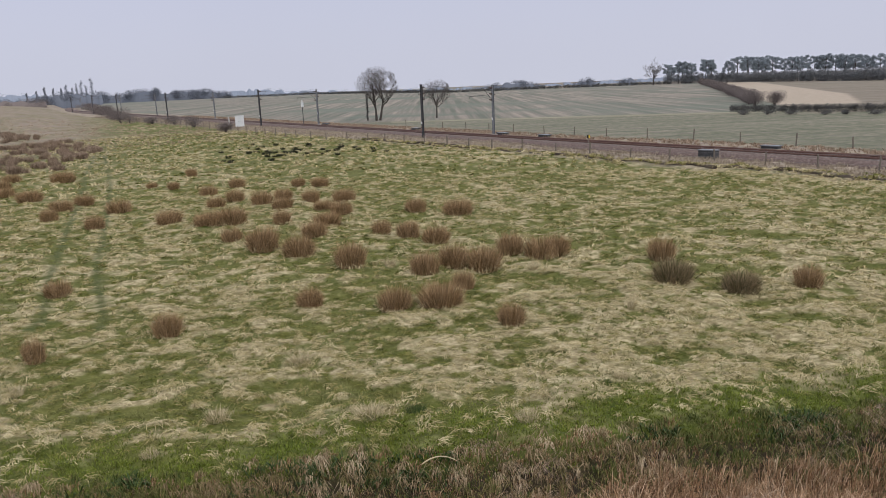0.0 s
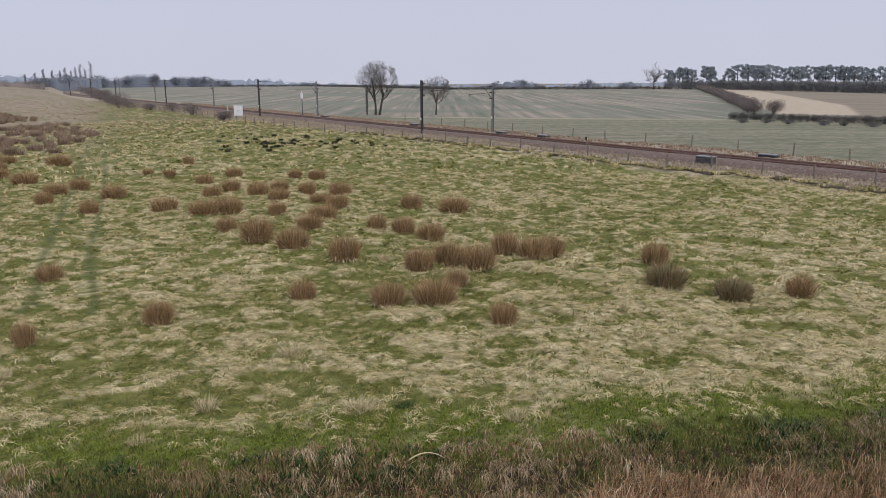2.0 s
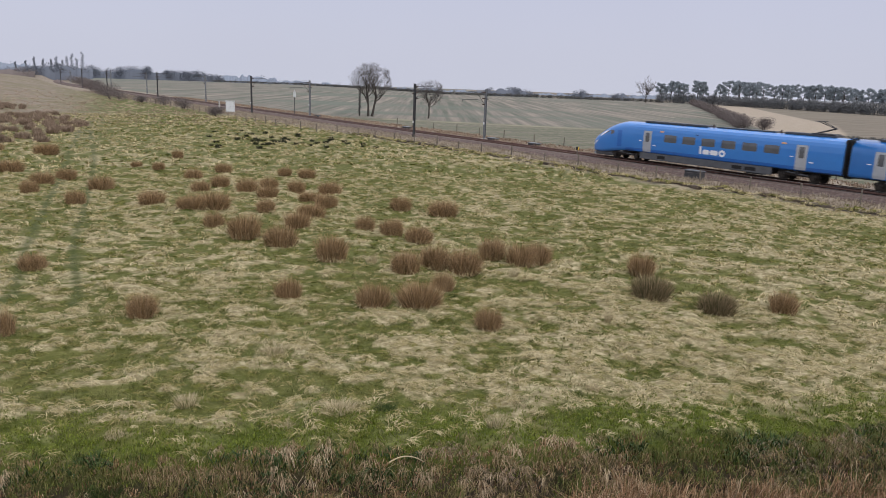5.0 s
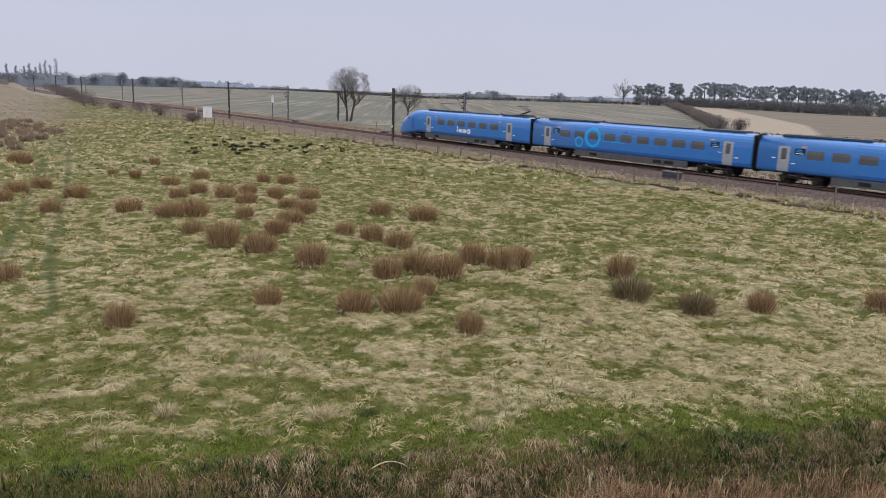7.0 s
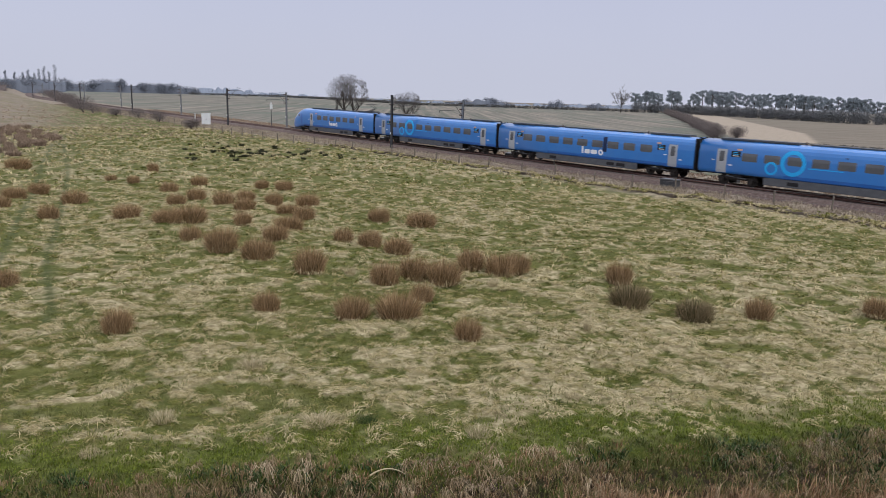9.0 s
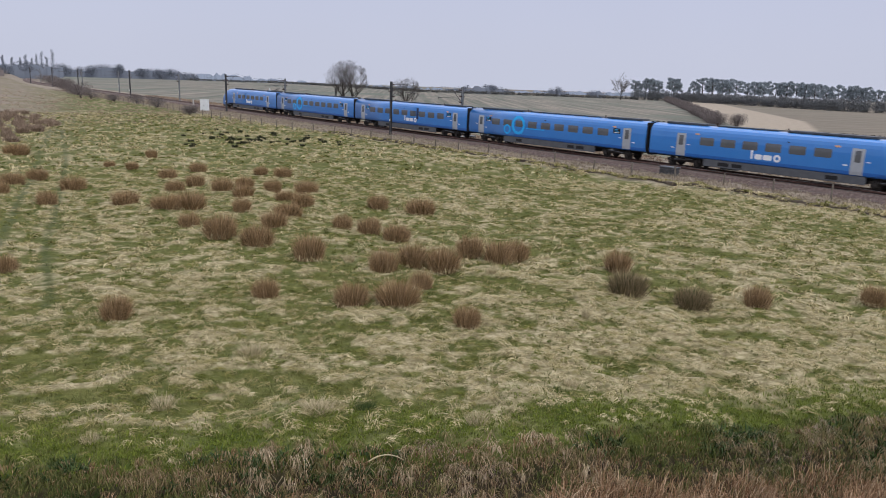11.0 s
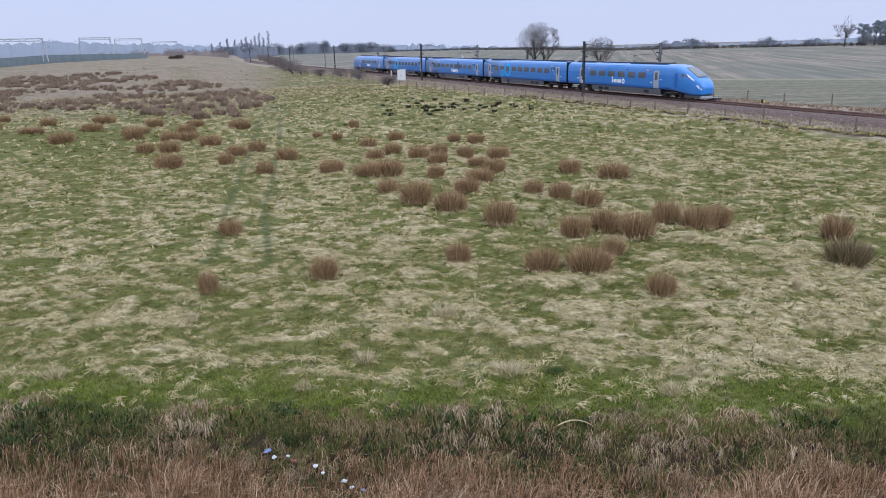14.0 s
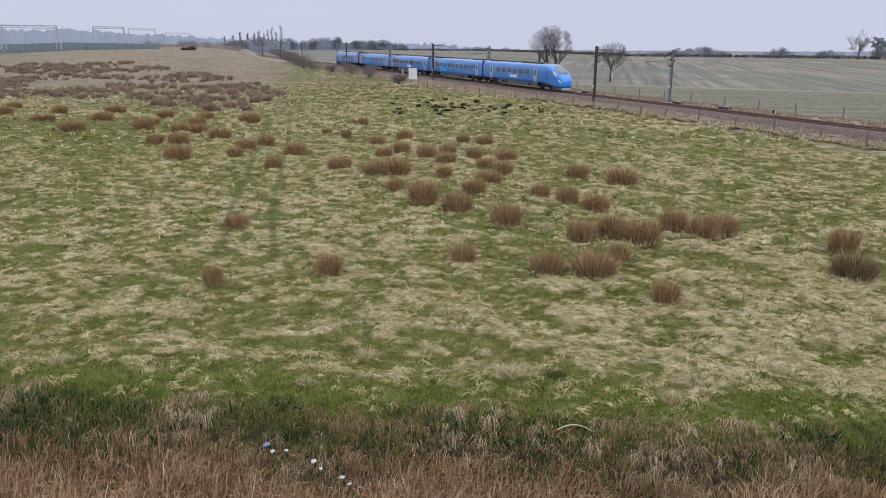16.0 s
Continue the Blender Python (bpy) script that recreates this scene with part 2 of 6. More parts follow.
def box(x0, x1, y0, y1, z0, z1, bevel=0.0, bm=None):
    own = bm or bmesh.new()
    r = bmesh.ops.create_cube(own, size=1)
    bmesh.ops.scale(own, vec=(x1 - x0, y1 - y0, z1 - z0), verts=r["verts"])
    bmesh.ops.translate(own, vec=((x0 + x1) / 2, (y0 + y1) / 2, (z0 + z1) / 2), verts=r["verts"])
    if bevel:
        edges = {e for v in r["verts"] for e in v.link_edges}
        bmesh.ops.bevel(own, geom=list(edges), offset=bevel, segments=2, affect="EDGES")
    return own


def rod(a, b, r0, r1=None, sides=6, bm=None):
    """A tapered rod from a to b."""
    own = bm or bmesh.new()
    a, b = Vector(a), Vector(b)
    d = b - a
    q = d.to_track_quat("Z", "Y").to_matrix().to_4x4()
    bmesh.ops.create_cone(own, cap_ends=True, segments=sides, radius1=r0, radius2=r0 if r1 is None else r1, depth=d.length,
                          matrix=Matrix.Translation((a + b) / 2) @ q)
    return own


def empty(name, m=None):
    ob = new(name)
    ob.empty_display_size = 0.3
    if m is not None:
        ob.matrix_world = m
    return ob


# ---- value noise on the plan ----
RNG = np.random.default_rng(7)
NGRID = RNG.random((257, 257))


def vnoise(x, y, size, shift=0.0):
    u, v = np.asarray(x, float) / size + 61.3 + shift, np.asarray(y, float) / size + 17.7 + shift * 1.7
    i, j = np.floor(u).astype(int), np.floor(v).astype(int)
    a, b = u - i, v - j
    a, b = a * a * (3 - 2 * a), b * b * (3 - 2 * b)
    g = lambda p, q: NGRID[p % 256, q % 256]
    return (g(i, j) * (1 - a) + g(i + 1, j) * a) * (1 - b) + (g(i, j + 1) * (1 - a) + g(i + 1, j + 1) * a) * b


def sstep(a, b, v):
    t = np.clip((np.asarray(v, float) - a) / (b - a), 0, 1)
    return t * t * (3 - 2 * t)


# ---- the railway line: heading and rail height along its length ----
S_GRID = np.arange(-200.0, 1400.5, 0.5)
HEAD = 2.469 - 1.597e-3 * S_GRID + 4.465e-6 * S_GRID ** 2 / 2
h400 = 2.469 - 1.597e-3 * 400 + 4.465e-6 * 400 ** 2 / 2
HEAD = np.where(S_GRID < 400, HEAD, h400 - 0.17 * sstep(400, 760, S_GRID))
LX = np.concatenate([[0], np.cumsum(np.cos(HEAD[1:]) * 0.5)])
LY = np.concatenate([[0], np.cumsum(np.sin(HEAD[1:]) * 0.5)])
LX += 191.10 - LX[400]
LY += -114.48 - LY[400]


def line_at(s, off=0.0):
    """Point of the line at length s, off metres to the right (away from the field); the near side of the train is off 0."""
    h = np.interp(s, S_GRID, HEAD)
    return (np.interp(s, S_GRID, LX) + off * np.sin(h), np.interp(s, S_GRID, LY) - off * np.cos(h), rail_z(s))


def rail_z(s):
    return CAM_H - 8.566 + 0.00856 * np.minimum(s, 480) + 0.0025 * np.clip(np.asarray(s, float) - 480, 0, 500)


LINE_S = np.arange(-190, 1390, 2.0)
LINE_P = np.stack([np.interp(LINE_S, S_GRID, LX), np.interp(LINE_S, S_GRID, LY)], 1)
LINE_H = np.interp(LINE_S, S_GRID, HEAD)


def line_offset(x, y):
    """Signed distance from the line (positive: beyond it) and the length s of the nearest point."""
    x, y = np.atleast_1d(x).astype(float), np.atleast_1d(y).astype(float)
    off, s = np.empty(len(x)), np.empty(len(x))
    for k in range(0, len(x), 4000):
        dx = x[k:k + 4000, None] - LINE_P[None, :, 0]
        dy = y[k:k + 4000, None] - LINE_P[None, :, 1]
        i = np.argmin(dx * dx + dy * dy, 1)
        r = np.arange(len(i))
        off[k:k + 4000] = dx[r, i] * np.sin(LINE_H[i]) - dy[r, i] * np.cos(LINE_H[i])
        s[k:k + 4000] = LINE_S[i]
    return off, s


# ---- ground ----
def ditch_edge(x):
    return 13.35 + 0.135 * np.asarray(x, float) + 0.5 * (vnoise(x, 0 * np.asarray(x, float), 2.3) - 0.5)


def crest(az):
    return np.interp(az, [-90, -30, -10, 1, 15, 20, 31, 90], [620, 620, 600, 410, 410, 400, 330, 330])


def ground_z(x, y):
    x, y = np.atleast_1d(x).astype(float), np.atleast_1d(y).astype(float)
    r = np.hypot(x, y)
    az = np.degrees(np.arctan2(x, y))
    z = -0.3 + 0.0089 * np.clip(y, 30, 620)
    z = z + 3.6 * sstep(130, 300, r) * sstep(-24.5, -31, az) * (np.abs(az) < 100)
    off, s = line_offset(x, y)
    rz = rail_z(s)
    # low embankment under the track, shallow cess on either side
    z = z + (rz - 0.62 + 0.3 * sstep(2.0, 4.5, off) - z) * sstep(-9.5, -1.2, off) * sstep(24, 9.0, off) * sstep(1100, 800, r)
        # ditch in front
    e = ditch_edge(x)
    d = e - y
    near = (r < 60)
    z = z - near * 1.0 * sstep(-0.2, 1.6, d) * sstep(4.6, 2.9, d) + near * 0.35 * sstep(3.0, 4.6, d)
    # land falls away behind the crest
    c = crest(az)
    z = np.where(np.abs(az) < 100, z + (-2.0 - z) * sstep(c + 5, c + 120, r) * (r > c), z)
    # bumps of the pasture
    m = sstep(120, 60, r)
    z = z + m * (0.18 * (vnoise(x, y, 1.7) - 0.5) + 0.20 * (vnoise(x * 0.8, y, 0.75, 4.0) - 0.5) + 0.13 * (vnoise(x * 0.7, y, 0.36, 9.0) - 0.5) * sstep(45, 25, r) + 0.35 * (vnoise(x, y, 9, 5.2) - 0.5) * sstep(16, 24, r))
    return z


def gz(x, y):
    return float(ground_z(x, y)[0])


TYRES = [[(-13.2, 23.0), (-15.6, 27.9), (-19.3, 36.7), (-24.6, 49.3), (-32.9, 68.3), (-42, 90)],
         [(-11.0, 22.5), (-12.4, 25.5), (-14.8, 30.3), (-18.8, 40.4), (-26.8, 59.4), (-39.9, 88.2)]]


def tyre_mark(x, y):
    w = np.zeros(len(x))
    for k in range(2):
        py = np.array([p[1] for p in TYRES[k]])
        px = np.array([p[0] for p in TYRES[k]])
        xc = np.interp(y, py, px)
        w = np.maximum(w, np.exp(-((x - xc) * 0.9 / 0.2) ** 2) * (y > 22) * (y < 90))
    return w


def straw_share(x, y):
    """How much of the pasture is pale dead grass."""
    p = 0.15 * vnoise(x, y, 8.5) + 0.14 * vnoise(x * 0.8, y, 1.7, 2.0) + 0.25 * vnoise(x * 0.8, y, 0.75, 4.0) + 0.46 * vnoise(x * 0.7, y, 0.36, 9.0)
    p = p - 0.16 * np.exp(-((x + 52) / 13) ** 2 - ((y - 57) / 6) ** 2) + 0.06 * sstep(-8, 8, x) * sstep(46, 24, y) - 0.03 * sstep(-10, -30, x) - 0.025 * sstep(26, 15, y) * sstep(6, -6, x)
    return np.clip((p - 0.47) / 0.15, 0, 1)


n_az = 600
az_in = np.linspace(-60, 50, n_az)
az_all = np.concatenate([az_in, np.linspace(55, 295, 40)])
rr = np.concatenate([[2.0, 4.0, 6.0, 7.5], np.geomspace(8.5, 11, 20), np.geomspace(11.1, 60, 330), np.geomspace(60.6, 130, 60), np.geomspace(132, 700, 90), np.geomspace(800, 4900, 10)])
A, Rr = np.meshgrid(np.radians(az_all), rr, indexing="ij")
gx, gy = (Rr * np.sin(A)).ravel(), (Rr * np.cos(A)).ravel()
gzv = ground_z(gx, gy)
na, nr = len(az_all), len(rr)
idx = np.arange(na * nr).reshape(na, nr)
nxt = np.roll(idx, -1, axis=0)
quads = np.stack([idx[:, :-1], nxt[:, :-1], nxt[:, 1:], idx[:, 1:]], -1).reshape(-1, 4)[:, ::-1]
gverts = np.column_stack([gx, gy, gzv])
ground = mesh_np("ground", gverts, quads.copy(), None, smooth=True)
bm = bmesh.new()
bm.from_mesh(ground.data)
bm.verts.ensure_lookup_table()
bm.faces.new([bm.verts[int(i)] for i in idx[::-1, 0]][::-1])
bmesh.ops.recalc_face_normals(bm, faces=bm.faces[:])
bm.faces.ensure_lookup_table()
if bm.faces[0].normal.z < 0:
    bmesh.ops.reverse_faces(bm, faces=bm.faces[:])
bm.to_mesh(ground.data)
bm.free()
tagged(ground, "rough winter pasture of green and pale dead grass, with arable fields beyond", "ground", kind="structure")

goff, gs = line_offset(gx, gy)
gaz = np.degrees(np.arctan2(gx, gy))
gr = np.hypot(gx, gy)
edge = ditch_edge(gx)
beyond = sstep(8.0, 9.0, goff)
straw = straw_share(gx, gy)
ty = tyre_mark(gx, gy)
lush = sstep(-2.1, -0.8, edge - gy + 1.6 * (vnoise(gx, gy, 1.3, 5.0) - 0.5)) * (gr < 60) * (0.7 + 0.3 * vnoise(gx, gy, 0.8, 6.0))
margin = sstep(-10.5 - 2 * vnoise(gx, gy, 4), -8, goff) * (1 - beyond)
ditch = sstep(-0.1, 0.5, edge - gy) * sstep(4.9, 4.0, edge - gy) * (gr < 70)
brown_hill = sstep(-22, -27, gaz) * sstep(75, 130, gr) * (goff < 0)
# arable strips beyond the line, split by the pale headland
head = np.exp(-(((gy + 0.27 * gx) - 135.5) / 1.3) ** 2) * beyond * (gx > -9)
far2 = sstep(0, 3, (gy + 0.27 * gx) - 136) * beyond
hedge_x = np.interp(gy, [100, 138, 368, 420], [50, 60, 128, 142])
tan = sstep(0, 2, gx - hedge_x - 2) * sstep(133, 137, gy) * beyond * sstep(0.0, 2.0, np.interp(gy, [120, 140, 178, 343, 420], [14, 19, 26, 26, 26]) - (gx - hedge_x))
rfield = sstep(0, 2, gx - hedge_x - 2) * beyond * (gy > 112)
scarp = np.exp(-((goff + 8.6 + 0.8 * (vnoise(gx, gy, 3.0, 7.0) - 0.5)) / 0.8) ** 2) * sstep(140, 170, gs) * sstep(300, 270, gs)
LAYERS = {"scarp": scarp, "straw": straw, "tyre": ty, "lush": lush, "margin": margin, "ditch": ditch, "beyond": beyond, "hill": brown_hill,
          "headland": head, "upper": far2, "tan": tan, "rfield": rfield}
for key, val in LAYERS.items():
    at = ground.data.attributes.new(key, "FLOAT", "POINT")
    at.data.foreach_set("value", np.asarray(val, dtype=np.float32))


def ground_material():
    m = bpy.data.materials.new("pasture_and_fields")
    m.use_nodes = True
    n, l = m.node_tree.nodes, m.node_tree.links
    b = n["Principled BSDF"]
    b.inputs["Roughness"].default_value = 0.95
    b.inputs["Specular IOR Level"].default_value = 0.15
    co = n.new("ShaderNodeTexCoord")

    def tex(scale, detail=5, stretch=(1, 1, 1), turn=0.0, rough=0.6):
        mp = n.new("ShaderNodeMapping")
        mp.inputs["Scale"].default_value = stretch
        mp.inputs["Rotation"].default_value = (0, 0, radians(turn))
        l.new(co.outputs["Object"], mp.inputs[0])
        t = n.new("ShaderNodeTexNoise")
        t.inputs["Scale"].default_value, t.inputs["Detail"].default_value, t.inputs["Roughness"].default_value = scale, detail, rough
        l.new(mp.outputs[0], t.inputs["Vector"])
        return t.outputs["Fac"]

    def ramp(fac, stops):
        r = n.new("ShaderNodeValToRGB")
        els = r.color_ramp.elements
        while len(els) < len(stops):
            els.new(0.5)
        for e, (p, c) in zip(els, stops):
            e.position, e.color = p, (*c, 1)
        l.new(fac, r.inputs[0])
        return r.outputs[0]

    def mix(fac, a, c):
        x = n.new("ShaderNodeMixRGB")
        if isinstance(fac, float):
            x.inputs[0].default_value = fac
        else:
            l.new(fac, x.inputs[0])
        l.new(a, x.inputs[1])
        l.new(c, x.inputs[2])
        return x.outputs[0]

    def attr(name):
        a = n.new("ShaderNodeAttribute")
        a.attribute_name = name
        return a.outputs["Fac"]

    def math2(op, a, c):
        x = n.new("ShaderNodeMath")
        x.operation = op
        for i, v in enumerate((a, c)):
            if isinstance(v, float):
                x.inputs[i].default_value = v
            else:
                l.new(v, x.inputs[i])
        return x.outputs[0]

    fine = tex(5.5, 8, (0.7, 1.0, 1), 8, 0.7)
    mid = tex(0.9, 6)
    broad = tex(0.11, 4)
    green = ramp(fine, [(0.3, (0.028, 0.036, 0.008)), (0.5, (0.082, 0.09, 0.023)), (0.7, (0.18, 0.17, 0.062))])
    green2 = ramp(mid, [(0.3, (0.05, 0.068, 0.012)), (0.7, (0.15, 0.142, 0.048))])
    green = mix(0.45, green, green2)
    pale = ramp(fine, [(0.3, (0.12, 0.10, 0.05)), (0.48, (0.25, 0.21, 0.12)), (0.66, (0.48, 0.415, 0.27))])
    mott = math2("ADD", math2("MULTIPLY", attr("straw"), 0.30), math2("MULTIPLY", tex(3.4, 9, (0.7, 1.0, 1), 10, 0.72), 0.85))
    col = mix(ramp(mott, [(0.47, (0.0,) * 3), (0.58, (0.35,) * 3), (0.74, (1.0,) * 3)]), green, pale)
    lushc = ramp(fine, [(0.3, (0.026, 0.04, 0.005)), (0.5, (0.06, 0.08, 0.011)), (0.7, (0.115, 0.14, 0.022))])
    col = mix(math2("MULTIPLY", attr("tyre"), 0.75), col, ramp(fine, [(0.3, (0.035, 0.046, 0.014)), (0.7, (0.075, 0.09, 0.032))]))
    col = mix(attr("lush"), col, lushc)
    hillc = mix(broad, ramp(fine, [(0.3, (0.14, 0.107, 0.093)), (0.7, (0.25, 0.20, 0.165))]), ramp(mid, [(0.3, (0.16, 0.135, 0.10)), (0.7, (0.28, 0.24, 0.18))]))
    col = mix(math2("MULTIPLY", attr("hill"), ramp(tex(0.16, 6), [(0.35, (0.45,) * 3), (0.6, (1.0,) * 3)])), col, hillc)
    rough = ramp(tex(1.6, 7), [(0.3, (0.10, 0.08, 0.066)), (0.5, (0.18, 0.148, 0.12)), (0.68, (0.29, 0.245, 0.195))])
    rough = mix(ramp(tex(0.22, 5), [(0.4, (0.0,) * 3), (0.62, (0.75,) * 3)]), rough, ramp(tex(1.2, 7), [(0.3, (0.20, 0.165, 0.125)), (0.7, (0.40, 0.345, 0.265))]))
    col = mix(attr("margin"), col, rough)
    col = mix(math2("MULTIPLY", attr("scarp"), 0.85), col, ramp(mid, [(0.3, (0.03, 0.024, 0.018)), (0.7, (0.09, 0.07, 0.05))]))
    # arable land, drilled in rows
    rows_ = tex(0.25, 4, (0.06, 1.6, 1), -16)
    rows2 = tex(0.3, 5, (1.8, 0.05, 1), -30)
    arable = ramp(rows_, [(0.36, (0.095, 0.104, 0.07)), (0.5, (0.14, 0.138, 0.10)), (0.64, (0.20, 0.182, 0.145))])
    arable2 = ramp(rows2, [(0.36, (0.105, 0.112, 0.09)), (0.5, (0.165, 0.152, 0.128)), (0.64, (0.25, 0.215, 0.18))])
    arable2 = mix(ramp(tex(0.012, 3, (1, 2.2, 1)), [(0.36, (0.0,) * 3), (0.52, (1.0,) * 3)]), ramp(rows_, [(0.3, (0.105, 0.122, 0.098)), (0.7, (0.15, 0.16, 0.132))]), arable2)
    arable = mix(0.5, arable, ramp(tex(1.1, 7), [(0.34, (0.075, 0.085, 0.055)), (0.5, (0.13, 0.128, 0.092)), (0.66, (0.235, 0.205, 0.165))]))
    col = mix(attr("beyond"), col, arable)
    col = mix(attr("upper"), col, arable2)
    col = mix(math2("MULTIPLY", attr("rfield"), 0.8), col, ramp(rows_, [(0.3, (0.14, 0.118, 0.092)), (0.7, (0.215, 0.18, 0.142))]))
    col = mix(attr("tan"), col, ramp(mid, [(0.3, (0.27, 0.225, 0.175)), (0.7, (0.36, 0.305, 0.245))]))
    col = mix(math2("MULTIPLY", attr("headland"), 0.8), col, ramp(mid, [(0.3, (0.24, 0.22, 0.15)), (0.7, (0.34, 0.31, 0.22))]))
    # ditch ground near black: shade in the gaps between stems put into its colour
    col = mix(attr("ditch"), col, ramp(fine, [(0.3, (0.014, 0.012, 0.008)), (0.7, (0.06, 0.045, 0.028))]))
    l.new(col, b.inputs["Base Color"])
    bp = n.new("ShaderNodeBump")
    bp.inputs["Strength"].default_value, bp.inputs["Distance"].default_value = 0.8, 0.06
    l.new(fine, bp.inputs["Height"])
    l.new(bp.outputs[0], b.inputs["Normal"])
    return m


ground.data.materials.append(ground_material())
ground.data.polygons.foreach_set("use_smooth", [True] * len(ground.data.polygons))


# ---- railway ----
def sweep(name, profile, s0, s1, step, mat, parent=None, label="", closed=True, zoff=0.0):
    ss = np.arange(s0, s1 + step / 2, step)
    k = len(profile)
    vs = np.empty((len(ss), k, 3))
    for i, (o, z) in enumerate(profile):
        X, Y, Z = line_at(ss, o)
        vs[:, i] = np.stack([X, Y, Z + z + zoff], 1)
    ids = np.arange(len(ss) * k).reshape(len(ss), k)
    cols = [(i, (i + 1) % k) for i in range(k if closed else k - 1)]
    f = np.concatenate([np.stack([ids[:-1, a], ids[:-1, b], ids[1:, b], ids[1:, a]], -1) for a, b in cols])
    return mesh_np(name, vs.reshape(-1, 3), f[:, ::-1].copy(), mat, parent, label)


TRACK_C = (1.35,)
ballast = sweep("ballast_bed", [(-1.7, -0.85), (-0.5, -0.20), (3.2, -0.20), (4.4, -0.75), (4.3, -1.3), (-1.6, -1.4)], 60, 1250, 3, BALLAST)
tagged(ballast, "rust-brown stone ballast carrying a railway track", "ballast", kind="structure")
for c in TRACK_C:
    trk = empty("railway_track")
    tagged(trk, "rusty twin-rail track on concrete sleepers in brown ballast", "railway track", kind="structure")
    for side in (-0.75, 0.75):
        o = c + side
        sweep("rail", [(o - 0.07, -0.16), (o + 0.07, -0.16), (o + 0.03, -0.10), (o + 0.036, 0.0), (o - 0.036, 0.0), (o - 0.03, -0.10)], 60, 1250, 3, RAIL, trk)
    vs, fs = [], []
    for s in np.arange(130, 520, 0.65):
        base = len(vs)
        for ds, dz in ((-0.13, -0.32), (0.13, -0.32), (0.10, -0.195), (-0.10, -0.195)):
            for o in (c - 1.25, c + 1.25):
                X, Y, Z = line_at(s + ds, o)
                vs.append((X, Y, Z + dz))
        b_ = base
        fs += [(b_, b_ + 1, b_ + 3, b_ + 2), (b_ + 2, b_ + 3, b_ + 5, b_ + 4), (b_ + 4, b_ + 5, b_ + 7, b_ + 6), (b_ + 6, b_ + 7, b_ + 1, b_)]
    sl = mesh_np("sleeper_rows", vs, np.array(fs), SLEEPER, trk)
    tagged(sl, kind="stuff")


# ---- train ----
PROFILE = [(0.86, 0.0), (0.95, 0.03), (0.985, 0.12), (1.0, 0.36), (0.995, 0.58), (0.97, 0.74), (0.93, 0.83), (0.84, 0.91), (0.66, 0.96), (0.36, 0.99), (0.0, 1.0)]


def loft(stations):
    """stations: x, half width, bottom, top -> closed shell of the carriage, split by height."""
    ring = PROFILE + [(-a, z) for a, z in PROFILE[-2::-1]]
    vs, k = [], len(ring)
    for x, w, zb, zt in stations:
        vs += [(x, w * a, zb + (zt - zb) * z) for a, z in ring]
    fs = []
    for i in range(len(stations) - 1):
        for j in range(k):
            j2 = (j + 1) % k
            fs.append((i * k + j, i * k + j2, (i + 1) * k + j2, (i + 1) * k + j))
    fs.append(tuple(range(k))[::-1])
    fs.append(tuple((len(stations) - 1) * k + j for j in range(k)))
    return vs, fs


def rounded(u0, u1, v0, v1, r, n=4):
    pts = []
    for cu, cv, a0 in ((u1 - r, v1 - r, 0), (u0 + r, v1 - r, 90), (u0 + r, v0 + r, 180), (u1 - r, v0 + r, 270)):
        for i in range(n + 1):
            a = radians(a0 + 90 * i / n)
            pts.append((cu + r * math.cos(a), cv + r * math.sin(a)))
    return pts


def side_y(z, zb=0.95, zt=3.80, w=1.36):
    t = (z - zb) / (zt - zb)
    return w * float(np.interp(t, [p[1] for p in PROFILE], [p[0] for p in PROFILE]))


def plate(name, pts, side, proud, mat, parent, label="", thick=0.03):
    """A thin plate with the convex outline pts (x, z) that follows the carriage side."""
    zs = [p[1] for p in pts]
    z0, z1 = min(zs), max(zs)
    levels = sorted(set(round(v, 4) for v in zs) | set(np.round(np.arange(z0, z1, 0.14), 4).tolist()))
    levels = [levels[0]] + [v for u, v in zip(levels, levels[1:]) if v - u > 0.004]
    bm = bmesh.new()
    rows = []
    n = len(pts)
    for z in levels:
        z_ = min(max(z, z0 + 1e-4), z1 - 1e-4)
        xs = []
        for i in range(n):
            (xa, za), (xb, zb) = pts[i], pts[(i + 1) % n]
            if (za - z_) * (zb - z_) <= 0 and abs(za - zb) > 1e-9:
                xs.append(xa + (xb - xa) * (z_ - za) / (zb - za))
        y = side * (side_y(z) + proud)
        rows.append([bm.verts.new((x, yy, z)) for yy in (y, y - side * thick) for x in (min(xs), max(xs))])
    for a, b_ in zip(rows, rows[1:]):
        bm.faces.new((a[0], a[1], b_[1], b_[0]))
        bm.faces.new((a[1], a[3], b_[3], b_[1]))
        bm.faces.new((a[2], a[0], b_[0], b_[2]))
    bmesh.ops.recalc_face_normals(bm, faces=bm.faces[:])
    return part(name, bm, mat, parent, label)


